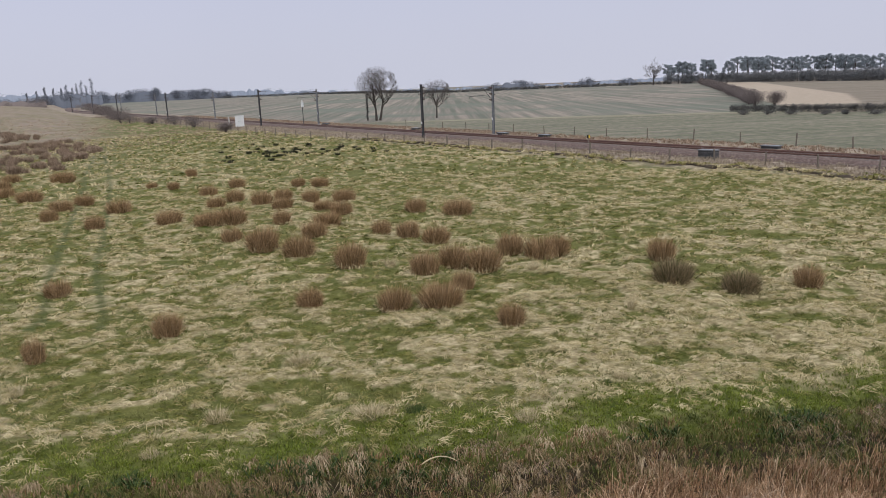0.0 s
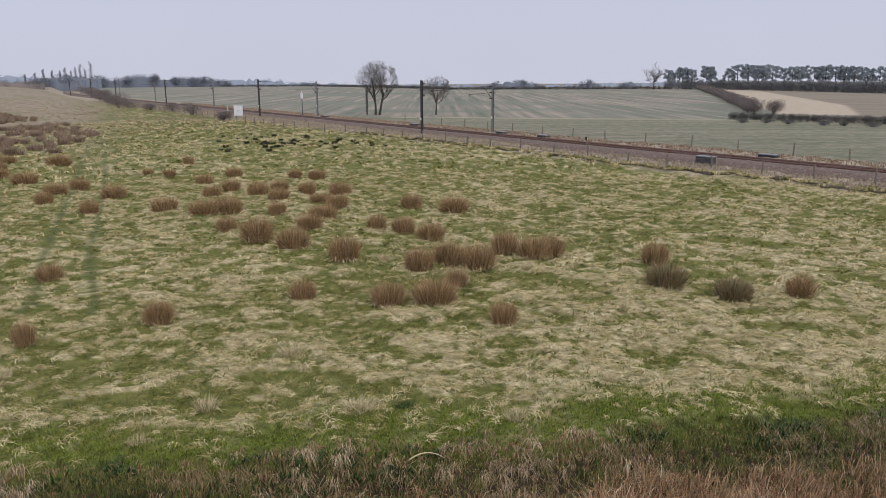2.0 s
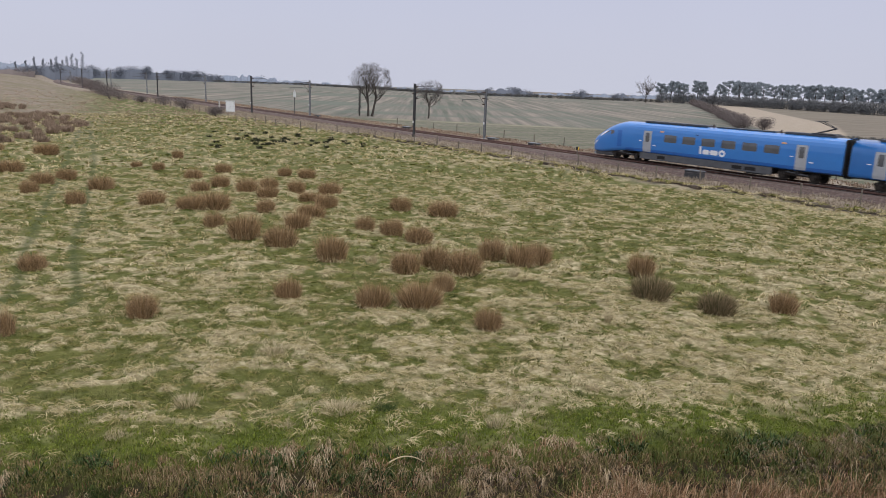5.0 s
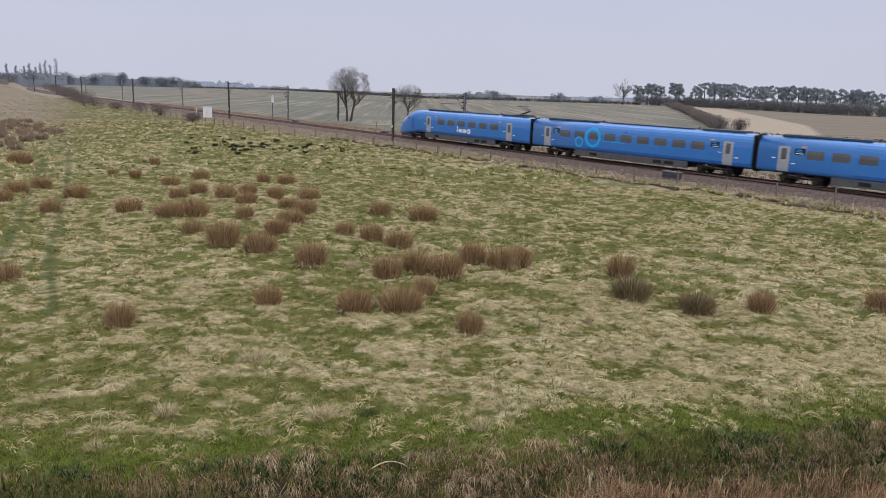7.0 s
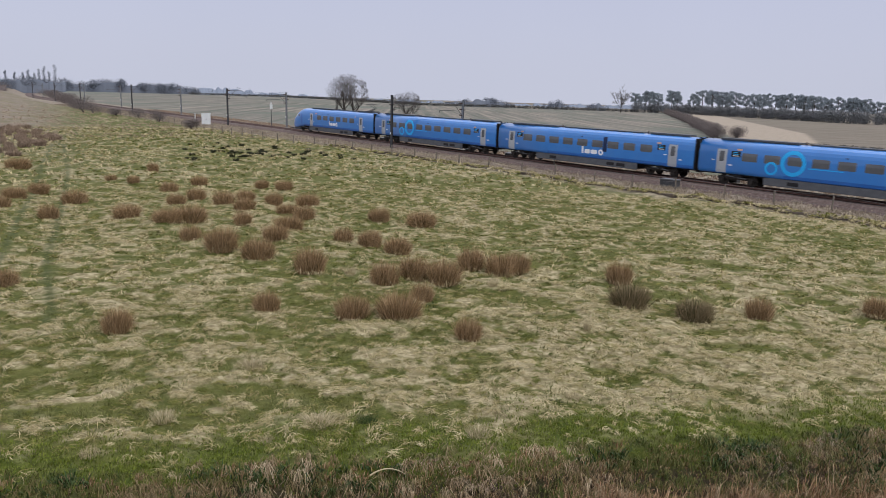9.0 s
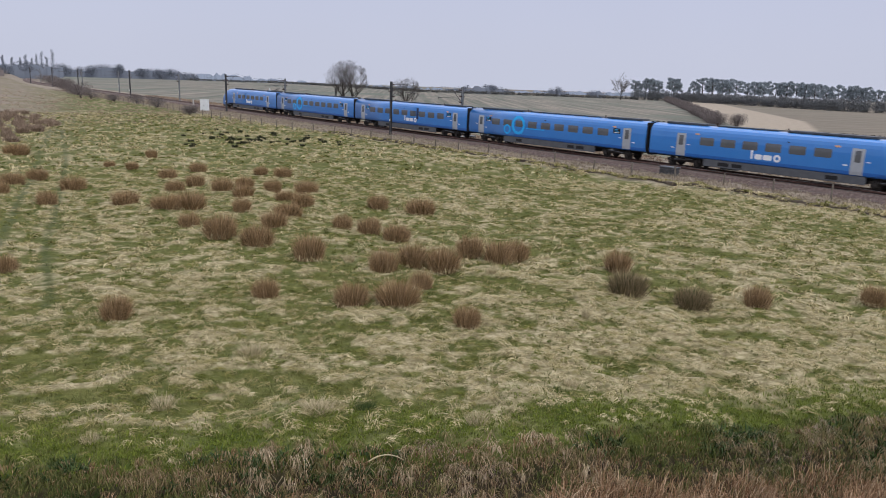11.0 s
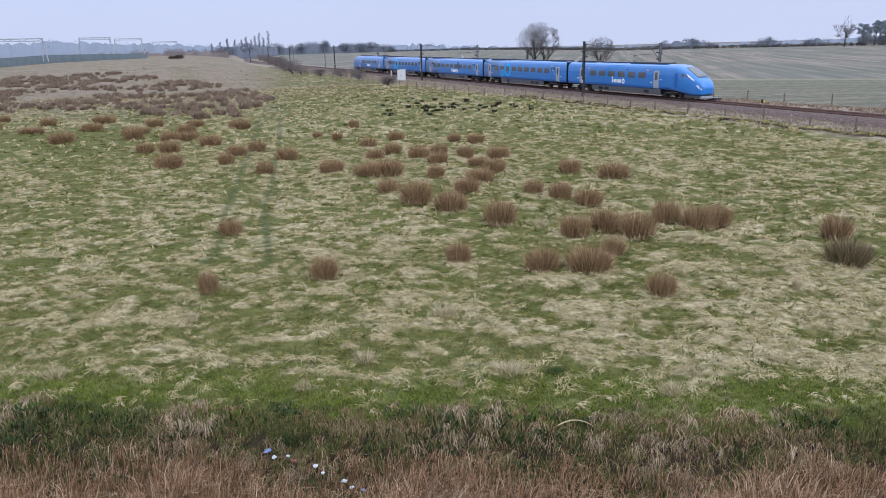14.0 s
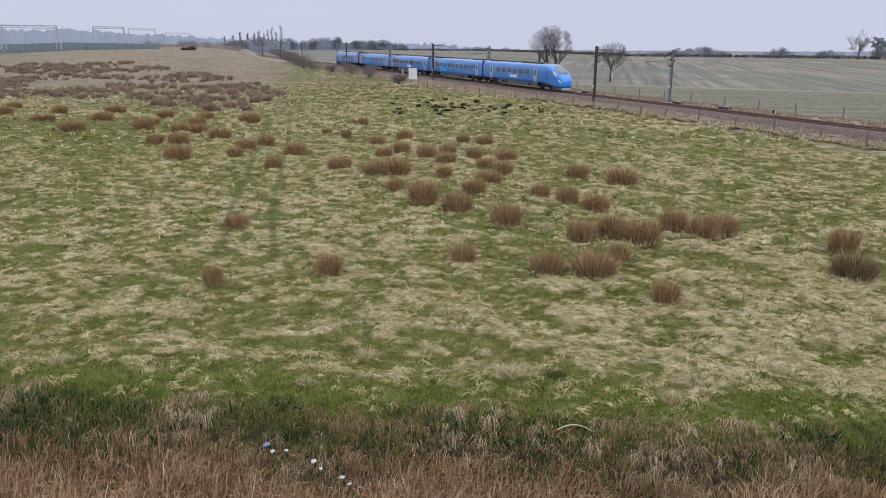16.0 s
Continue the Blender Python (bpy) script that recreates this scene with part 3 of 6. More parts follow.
def ring_on(name, cx, cz, r0, r1, side, proud, mat, parent, label=""):
    bm = bmesh.new()
    n = 28
    vo, vi = [], []
    for i in range(n):
        a = 2 * math.pi * i / n
        for r, lst in ((r1, vo), (r0, vi)):
            x, z = cx + r * math.cos(a), cz + r * math.sin(a)
            lst.append((bm.verts.new((x, side * (side_y(z) + proud), z)), bm.verts.new((x, side * (side_y(z) + proud - 0.02), z))))
    for i in range(n):
        j = (i + 1) % n
        bm.faces.new((vo[i][0], vo[j][0], vi[j][0], vi[i][0]))
        bm.faces.new((vo[i][0], vo[i][1], vo[j][1], vo[j][0]))
        bm.faces.new((vi[i][0], vi[j][0], vi[j][1], vi[i][1]))
    bmesh.ops.recalc_face_normals(bm, faces=bm.faces[:])
    return part(name, bm, mat, parent, label)


def word_mark(cx, side, parent, long=2.6):
    """White mark of plain upright blocks and a ring, low on the side."""
    u = long / 2.6
    x = lambda v: cx + (-side) * v * u
    def bar(a, b, z0, z1, r=0.05):
        p = sorted((x(a), x(b)))
        plate("mark_block", rounded(p[0], p[1], z0, z1, r, 3), side, 0.012, WHITE, parent)
    bar(-1.3, -1.12, 1.42, 2.12)
    bar(-0.95, -0.32, 1.42, 1.84, 0.12)
    bar(-0.22, 0.52, 1.42, 1.84, 0.12)
    ring_on("mark_ring", x(0.95), 1.64, 0.13, 0.30, side, 0.012, WHITE, parent)


def wheelset(parent, x):
    for sy in (-1, 1):
        bm = bmesh.new()
        for r, a, b_ in ((0.43, 0.70, 0.80), (0.46, 0.66, 0.70), (0.16, 0.80, 0.87)):
            bmesh.ops.create_cone(bm, cap_ends=True, segments=22, radius1=r, radius2=r, depth=b_ - a,
                                  matrix=Matrix.Translation((x, sy * (a + b_) / 2, 0.43)) @ Matrix.Rotation(radians(90), 4, "X"))
        part("wheel", bm, BOGIE, parent)
    part("axle", rod((x, -0.7, 0.43), (x, 0.7, 0.43), 0.09, sides=10), BOGIE, parent)


def bogie(parent, x):
    b = part("bogie_frame", box(x - 1.75, x + 1.75, 0.86, 1.02, 0.48, 0.72, 0.05), BOGIE, parent)
    for n_, bmx in (("bogie_frame_beam", box(x - 1.75, x + 1.75, -1.02, -0.86, 0.48, 0.72, 0.05)),
                    ("bolster", box(x - 0.4, x + 0.4, -1.1, 1.1, 0.5, 0.92, 0.05))):
        part(n_, bmx, BOGIE, parent)
    for dx in (-1.3, 1.3):
        wheelset(parent, x + dx)
        for sy in (-1, 1):
            part("axlebox", box(x + dx - 0.2, x + dx + 0.2, sy * 1.06 - 0.09, sy * 1.06 + 0.09, 0.26, 0.62, 0.04), BOGIE, parent)
    for sy in (-1, 1):
        part("air_spring", rod((x, sy * 0.95, 0.7), (x, sy * 0.95, 0.98), 0.28, sides=14), BLACK, parent)
        part("damper", rod((x - 0.9, sy * 1.1, 0.62), (x + 0.9, sy * 1.14, 0.78), 0.05, sides=8), SKIRT, parent)
    return b


def carriage(kind):
    """A carriage along x, its front towards +x, on the rails at z 0. kind: 'end' has a cab nose at +x, 'mid' none."""
    car = empty("railway_carriage")
    if kind == "end":
        st = [(-12.62, 1.36, 0.95, 3.80), (5.2, 1.36, 0.95, 3.80), (7.2, 1.36, 0.95, 3.80), (8.2, 1.36, 0.93, 3.79), (8.9, 1.355, 0.88, 3.72), (9.6, 1.34, 0.78, 3.55),
              (10.3, 1.31, 0.68, 3.28), (10.9, 1.26, 0.60, 2.98), (11.5, 1.18, 0.56, 2.62), (12.0, 1.08, 0.56, 2.28), (12.4, 0.95, 0.58, 1.98), (12.6, 0.80, 0.62, 1.74), (12.74, 0.58, 0.70, 1.52), (12.8, 0.32, 0.82, 1.36)]
    else:
        st = [(-12.62, 1.36, 0.95, 3.80), (-5, 1.36, 0.95, 3.80), (5, 1.36, 0.95, 3.80), (12.62, 1.36, 0.95, 3.80)]
    vs, fs = loft(st)
    body = mesh_np("body", vs, fs, BLUE, car, "glossy mid-blue painted carriage shell")
    body.data.materials.append(DEEP)
    body.data.materials.append(ROOF)
    for p in body.data.polygons:
        c = p.center
        if len(p.vertices) > 4:
            p.material_index = 0
            continue
        p.use_smooth = c.x > 6.5
        if c.z < 1.62 and c.x < 8.5:
            p.material_index = 1
        elif c.z > 3.76 and c.x < 8.6:
            p.material_index = 2
    x0, x1 = (-12.62, 12.62)
    if kind == "end":
        windows = [13.0 - 9.25 - 1.98 * i for i in range(6)]
        doors = [13 - 7.35, 13 - 22.35]
        skirt = (-7.0, 6.4)
        bogies = [-9.1, 8.3]
    else:
        windows = [13.0 - 4.35 - 1.94 * i for i in range(9)]
        doors = [13 - 2.55, -13 + 2.55]
        skirt = (-6.6, 6.6)
        bogies = [-9.1, 9.1]
    for side in (1, -1):
        for w in windows:
            win = plate("window", rounded(w - 1.34, w, 2.12, 2.80, 0.1), side, 0.006, GLASS, car, "tinted window")
        for d in doors:
            dr = plate("door", rounded(d - 0.46, d + 0.46, 1.0, 3.02, 0.06), side, 0.012, DOOR, car, "pale grey door leaf")
            plate("door_window", rounded(d - 0.22, d + 0.22, 1.98, 2.86, 0.08), side, 0.02, GLASS, dr)
            plate("door_button", rounded(d + 0.64, d + 0.95, 2.02, 2.09, 0.03), side, 0.012, WHITE, car)
            plate("notice", rounded(d - 1.0, d - 0.66, 1.66, 1.76, 0.03), side, 0.012, WHITE, car)
            plate("door_step", rounded(d - 0.9, d + 0.9, 0.98, 1.03, 0.02), side, 0.03, DEEP, car)
        plate("fleet_panel", rounded(doors[0] - 1.75, doors[0] - 1.35, 2.98, 3.12, 0.03), side, 0.012, AMBER, car)
        plate("fleet_panel", rounded(doors[1] + 1.35, doors[1] + 1.75, 2.98, 3.12, 0.03), side, 0.012, AMBER, car)
        plate("reflector", rounded(0.2, 0.4, 3.0, 3.08, 0.03), side, 0.012, BLACK, car)
        if kind == "end":
            word_mark(13 - 14.4, side, car)
            cd = plate("cab_door", rounded(8.72, 9.24, 1.05, 2.86, 0.08), side, 0.006, DEEP, car, "deep blue cab door")
            cd.location = (0, -side * 0.004, 0)
        else:
            for a in (doors[0] - 1.25, doors[1] + 1.25):
                dsp = plate("display_panel", rounded(a - 0.42, a + 0.42, 2.42, 2.92, 0.05), side, 0.008, BLACK, car)
                for i, zz in enumerate((2.52, 2.66, 2.80)):
                    plate("display_line", rounded(a - 0.3 + 0.08 * i, a + 0.28, zz - 0.03, zz + 0.03, 0.02), side, 0.02, CYAN if i else WHITE, dsp)
        sk = part("skirt", box(skirt[0], skirt[1], side * 1.24 - 0.06, side * 1.24 + 0.06, 0.36, 0.97, 0.02), SKIRT, car)
        for a, b_ in ((skirt[0] + 1.4, skirt[0] + 2.4), (skirt[0] + 2.7, skirt[0] + 3.6), (skirt[1] - 2.9, skirt[1] - 2.0)):
            part("grille", box(a, b_, side * 1.30 - 0.012, side * 1.30 + 0.012, 0.5, 0.8), BLACK, sk)
    part("underframe", box(skirt[0] - 0.0, skirt[1], -1.1, 1.1, 0.42, 0.98, 0.03), BLACK, car)
    part("headstock", box(-12.6, 11.4 if kind == "end" else 12.6, -1.0, 1.0, 0.86, 0.98), BLACK, car)
    for b_ in bogies:
        bogie(car, b_)
    ends = (-1,) if kind == "end" else (-1, 1)
    for e in ends:
        part("gangway", box(min(e * 12.6, e * 12.87), max(e * 12.6, e * 12.87), -0.95, 0.95, 0.75, 3.62, 0.06), BLACK, car, "black rubber gangway bellows")
        part("gangway_fairing", box(min(e * 12.58, e * 12.8), max(e * 12.58, e * 12.8), -1.28, 1.28, 1.0, 3.7, 0.05), BLACK, car)
        for yy in (-0.5, 0.5):
            part("jumper_cable", rod((e * 12.5, yy, 3.82), (e * 13.0, yy, 3.7), 0.04, sides=6), BLACK, car)
    # roof gear
    top = 3.80
    lo, hi = (-11.5, 7.0) if kind == "end" else (-11.5, 11.5)
    for a, b_, wy, h in ((lo, lo + 4.2, 0.62, 0.13), (lo + 5.0, hi - 8.0, 0.5, 0.07), (hi - 7.2, hi - 0.4, 0.7, 0.12)):
        part("roof_fairing", box(a, b_, -wy, wy, top - 0.05, top + h, 0.04), ROOF, car, "dark grey roof equipment cover")
    for a in (lo + 4.6, hi - 7.6):
        part("insulator", rod((a, 0.3, top - 0.02), (a, 0.3, top + 0.24), 0.07, 0.05, 8), INSUL, car)
    if kind == "end":
        # windscreen, side glass, head lamps, coupler
        scr = []
        for x, w, z in ((9.75, 0.62, 3.44), (10.3, 0.72, 3.24), (10.9, 0.78, 2.95), (11.4, 0.76, 2.66), (11.75, 0.66, 2.44)):
            scr.append((x, w, z))
        bm = bmesh.new()
        rows_ = []
        xs_ = [s_[0] for s_ in st]
        for x, w, _ in scr:
            wv, zb, zt = (float(np.interp(x, xs_, [s_[i] for s_ in st])) for i in (1, 2, 3))
            row = []
            for u in (-1, -0.6, -0.2, 0.2, 0.6, 1):
                y = u * w
                zz = zb + (zt - zb) * float(np.interp(abs(y) / wv, [p[0] for p in PROFILE[::-1]][:8], [p[1] for p in PROFILE[::-1]][:8]))
                row.append(bm.verts.new((x + 0.03, y, zz + 0.03)))
            rows_.append(row)
        for i in range(len(rows_) - 1):
            for j in range(5):
                bm.faces.new((rows_[i][j], rows_[i][j + 1], rows_[i + 1][j + 1], rows_[i + 1][j]))
        bmesh.ops.recalc_face_normals(bm, faces=bm.faces[:])
        g_ = bmesh.ops.solidify(bm, geom=bm.faces[:], thickness=0.03)
        part("windscreen", bm, SCREEN, car, "grey tinted cab windscreen", True)

        def nose_patch(name, quad, mat, side, label=""):
            bm = bmesh.new()
            o, inn = [], []
            for x, z in quad:
                wv, zb, zt = (float(np.interp(x, xs_, [s_[i] for s_ in st])) for i in (1, 2, 3))
                y = wv * float(np.interp((z - zb) / (zt - zb), [p[1] for p in PROFILE], [p[0] for p in PROFILE]))
                o.append(bm.verts.new((x + 0.01, side * (y + 0.018), z)))
                inn.append(bm.verts.new((x, side * (y - 0.03), z)))
            bm.faces.new(o)
            bm.faces.new(inn[::-1])
            for i in range(len(quad)):
                j = (i + 1) % len(quad)
                bm.faces.new((o[i], inn[i], inn[j], o[j]))
            bmesh.ops.recalc_face_normals(bm, faces=bm.faces[:])
            return part(name, bm, mat, car, label)
        for side in (1, -1):
            nose_patch("cab_side_window", [(9.7, 2.75), (10.0, 2.80), (10.6, 2.62), (11.1, 2.34), (10.5, 2.36), (9.8, 2.45)], GLASS, side)
            nose_patch("nose_stripe", [(10.4, 2.84), (10.9, 2.60), (11.5, 2.24), (11.62, 2.06), (11.3, 2.20), (10.8, 2.48)], LAMP, side)
            nose_patch("headlamp", [(11.9, 1.66), (12.15, 1.60), (12.55, 1.24), (12.5, 1.16), (12.2, 1.32)], LAMP, side)
        part("nose_skirt", box(9.9, 12.3, -0.95, 0.95, 0.22, 0.62, 0.1), SKIRT, car)
        part("obstacle_plough", box(12.0, 12.6, -0.8, 0.8, 0.2, 0.5, 0.08), DOOR, car)
    return car


def rings_for(car, shift):
    for side in (1, -1):
        x = shift
        ring_on("ring_mark", x, 2.3, 0.72, 1.02, side, 0.018, CYAN, car, "cyan ring mark")
        ring_on("ring_mark", x - side * -1.75, 1.75, 0.36, 0.54, side, 0.018, CYAN, car)
        plate("mark_strip", rounded(x - side * 3.9 if side > 0 else x + 1.2, x - side * 1.2 if side > 0 else x + 3.9, 1.98, 2.06, 0.03), side, 0.012, CYAN, car)


def pantograph(car, x):
    p = part("pantograph", box(x - 0.9, x + 0.9, -0.6, 0.6, 3.9, 4.0, 0.02), DARKSTEEL, car, "raised dark steel pantograph")
    for yy in (-0.35, 0.35):
        part("lower_arm", rod((x + 0.7, yy * 0.6, 3.98), (x - 0.75, yy * 0.4, 4.42), 0.045, sides=6), DARKSTEEL, p)
        part("upper_arm", rod((x - 0.75, yy * 0.4, 4.42), (x + 0.55, yy, 4.92), 0.032, sides=6), DARKSTEEL, p)
        part("contact_strip", box(x + 0.45 + yy * 0.3, x + 0.53 + yy * 0.3, -0.8, 0.8, 4.92, 4.97), DARKSTEEL, p)


front = carriage("end")
pantograph(front, -10.4)
middle = carriage("mid")
mid_c = copy_thing(middle, Matrix.Identity(4))
mid_b = copy_thing(middle, Matrix.Identity(4))
rings_for(middle, 4.3)
rings_for(mid_c, 4.3)
rear = carriage("end")
for s_ in (1, -1):
    word_mark(-1.2, s_, mid_b, 2.8)
    plate("dark_panel", rounded(-2.93, -2.45, 1.75, 3.2, 0.05), s_, 0.01, NAVY, mid_b, "dark navy panel between two windows")
TRAIN = [front, middle, mid_b, mid_c, rear]
for c_, lab in zip(TRAIN, ("blue leading carriage with sloping cab nose and white word mark", "blue middle carriage with cyan ring marks on its side",
                           "blue middle carriage with a white word mark on its side", "blue middle carriage with cyan ring marks on its side",
                           "blue trailing carriage with sloping cab nose and white word mark")):
    tagged(c_, lab, "train carriage", group="carriages of the train")


# ---- masts and lineside things ----
def mast(s, off, near, height=6.75, arm=True):
    X, Y, Z = line_at(s, off)
    h = float(np.interp(s, S_GRID, HEAD))
    zg = gz(X, Y) - 0.1
    m = empty("catenary_mast", Matrix.Translation((X, Y, zg)) @ Matrix.Rotation(h - math.pi / 2, 4, "Z"))
    # local: y along the line, x to the right, away from the field
    top = Z + height - zg
    sgn = 1 if near else -1
    mat = STEEL if not near else DARKSTEEL
    bm = bmesh.new()
    box(-0.11, 0.11, -0.012, 0.012, 0, top, bm=bm)
    box(-0.125, -0.10, -0.12, 0.12, 0, top, bm=bm)
    box(0.10, 0.125, -0.12, 0.12, 0, top, bm=bm)
    part("post", bm, DARKSTEEL if near else STEEL, m, "steel H-section post")
    part("dark_face", box(0.13, 0.15, -0.12, 0.12, 0.3, top - 0.1), DARKSTEEL, m)
    part("foundation", box(-0.4, 0.4, -0.4, 0.4, -0.3, 0.18, 0.03), CONCRETE, m)
    reach = sgn * 2.9
    part("top_bracket", box(-0.2, 0.2, -0.05, 0.05, top - 0.06, top + 0.03), DARKSTEEL, m)
    if arm:
        part("top_tube", rod((0.1 * sgn, 0, top - 0.35), (reach, 0, top - 0.30), 0.035), DARKSTEEL, m)
        part("stay_tube", rod((0.1 * sgn, 0, top - 1.95), (reach * 0.55, 0, top - 0.35), 0.035), DARKSTEEL, m)
        part("registration_arm", rod((reach * 0.45, 0, top - 1.25), (reach * 1.35, 0, top - 1.35), 0.03), DARKSTEEL, m)
        part("drop_bracket", rod((reach * 1.33, 0, top - 1.35), (reach * 1.33, 0, top - 1.6), 0.03), DARKSTEEL, m)
    for zz in (top - 0.38, top - 1.9, top - 1.15):
        part("insulator", rod((0.12 * sgn, 0, zz), (0.55 * sgn, 0, zz + 0.04), 0.085, 0.075, 10), INSUL, m)
    part("return_insulator", rod((-0.12 * sgn, 0, top - 1.2), (-0.42 * sgn, 0, top - 1.2), 0.07, 0.07, 8), INSUL, m)
    part("id_plate", box(-0.16, -0.13, -0.09, 0.09, 2.0, 2.3), WHITE, m)
    tagged(m, "grey steel overhead-line mast with dark cantilever arm beside the track", "mast", group="overhead line masts")
    return m


NEAR_MASTS = [288.8, 344.5, 408.0, 465.8, 510.8, 580.0]
FAR_MASTS = [282.0, 332.8, 390.2, 443.2, 492.5, 612.8]
for s in NEAR_MASTS:
    mast(s, -1.9, True, 6.4)
for s in FAR_MASTS:
    mast(s, 4.6, False, 6.05)


def relay_cabinet(x, y, w, d, h):
    c = empty("relay_cabinet", Matrix.Translation((x, y, gz(x, y) - 0.05)) @ Matrix.Rotation(radians(8), 4, "Z"))
    part("plinth", box(-w / 2 - 0.08, w / 2 + 0.08, -d / 2 - 0.08, d / 2 + 0.08, -0.2, 0.22, 0.02), CONCRETE, c)
    part("body", box(-w / 2, w / 2, -d / 2, d / 2, 0.22, h, 0.03), CABINET, c)
    for sx in (-1, 1):
        dr = part("door", box(sx * w / 4 - w / 4 + 0.03, sx * w / 4 + w / 4 - 0.03, -d / 2 - 0.03, -d / 2 - 0.004, 0.32, h - 0.12, 0.008), CABINET, c)
        part("handle", box(sx * 0.12 - 0.03, sx * 0.12 + 0.03, -d / 2 - 0.07, -d / 2 - 0.03, h * 0.5, h * 0.5 + 0.2), STEEL, dr)
    part("lid", box(-w / 2 - 0.05, w / 2 + 0.05, -d / 2 - 0.08, d / 2 + 0.05, h, h + 0.07, 0.02), CABINET, c)
    tagged(c, "pale grey lineside equipment cabinet on a concrete plinth", "cabinet")


relay_cabinet(-38.2, 143.0, 1.55, 0.9, 2.2)


def concrete_post(x, y):
    c = part("concrete_post", rod((x, y, gz(x, y) - 0.2), (x, y, gz(x, y) + 1.7), 0.2, 0.17, 8), CONCRETE)
    tagged(c, "short pale concrete post beside the line", "post")


concrete_post(-44.2, 157.0)


def signal_post(x, y):
    z = gz(x, y)
    m = empty("signal_post", Matrix.Translation((x, y, z)))
    part("pole", rod((0, 0, -0.2), (0, 0, 4.3), 0.07, 0.06, 8), DARKSTEEL, m)
    part("head", box(-0.22, 0.22, -0.14, 0.14, 3.6, 4.6, 0.05), CABINET, m)
    part("lamp_hood", rod((0, 0, 4.6), (0, 0, 4.9), 0.08, 0.06, 8), CABINET, m)
    part("base_box", box(-0.25, 0.25, -0.2, 0.2, -0.1, 0.5, 0.03), DARKSTEEL, m)
    tagged(m, "slim dark signal post with a pale head", "signal")


signal_post(-25.2, 138.5)


def trough_box(s, off, w=1.9, d=0.9, h=0.42, dark=False):
    X, Y, Z = line_at(s, off)
    hd = float(np.interp(s, S_GRID, HEAD))
    c = empty("lineside_box", Matrix.Translation((X, Y, gz(X, Y) - (0.2 if off > 0 else -0.4))) @ Matrix.Rotation(hd, 4, "Z"))
    part("case", box(-w / 2, w / 2, -d / 2, d / 2, -0.4, h, 0.03), DARKSTEEL, c)
    part("lid", box(-w / 2 - 0.06, w / 2 + 0.06, -d / 2 - 0.06, d / 2 + 0.06, h, h + 0.09, 0.02), STEEL, c)
    tagged(c, "low dark lineside box with a pale flat lid", "trackside box", group="boxes along the track")


for s, off, dk in ((331.2, 5.3, 0), (301.2, 5.3, 0), (281.0, 5.3, 0), (273.2, 5.3, 0), (243.8, 4.9, 1), (245.6, -2.0, 1)):
    trough_box(s, off, 1.6, 0.7, 0.42, bool(dk))


def marker_post(x, y):
    z = gz(x, y)
    m = empty("marker_post", Matrix.Translation((x, y, z)))
    part("post", box(-0.05, 0.05, -0.05, 0.05, -0.2, 1.3), POST, m)
    part("sign", box(-0.18, 0.18, -0.08, -0.052, 1.0, 1.36, 0.01), BLACK, m)
    part("panel", box(0.02, 0.15, -0.095, -0.082, 1.04, 1.32), YELLOW, m)
    tagged(m, "short wooden marker post with a black and yellow plate", "marker post")


marker_post(15.6, 78.5)


def fence(pts, spacing, h, name_label, wires=(0.35, 0.65, 0.95)):
    f = empty("wire_fence")
    P = [Vector((x, y)) for x, y in pts]
    tops, carry = [], 0.0
    base = box(-0.055, 0.055, -0.055, 0.055, -0.3, h, 0.012)
    me = bpy.data.meshes.new("post")
    base.to_mesh(me)
    base.free()
    me.materials.append(POST)
    rnd = random.Random(len(pts) * 7 + int(h * 10))
    for a, b_ in zip(P, P[1:]):
        d = (b_ - a).length
        t = carry
        while t < d:
            p = a + (b_ - a) * (t / d)
            z = gz(p.x, p.y)
            o = new("post", me)
            o.parent = f
            o.matrix_basis = Matrix.Translation((p.x, p.y, z)) @ Euler((rnd.uniform(-0.07, 0.07), rnd.uniform(-0.07, 0.07), rnd.uniform(0, 3))).to_matrix().to_4x4() @ Matrix.Diagonal((1, 1, rnd.uniform(0.85, 1.08), 1))
            tops.append((p.x, p.y, z))
            t += spacing * rnd.uniform(0.9, 1.1)
        carry = t - d
    for wz in wires:
        bm = bmesh.new()
        for a, b_ in zip(tops, tops[1:]):
            rod((a[0], a[1], a[2] + wz * h), (b_[0], b_[1], b_[2] + wz * h), 0.008, sides=3, bm=bm)
        part("wire", bm, WIRE, f)
    tagged(f, name_label, "fence")


fence([(46, 33), (34, 46.5), (28.3, 52.5), (25.5, 56.5), (21.9, 59.4), (18.3, 61.9), (15.2, 65.3), (5, 77), (-5, 90), (-11.3, 97.4), (-15.6, 100.1), (-20.7, 106.4), (-34, 126), (-50, 150), (-72, 182)],
      4.0, 1.15, "weathered post and wire fence along the field's edge")
fence([line_at(s, 8.6)[:2] for s in (190, 210, 230, 250, 270, 290, 310)], 5.5, 1.2, "post and wire fence on the far side of the railway")


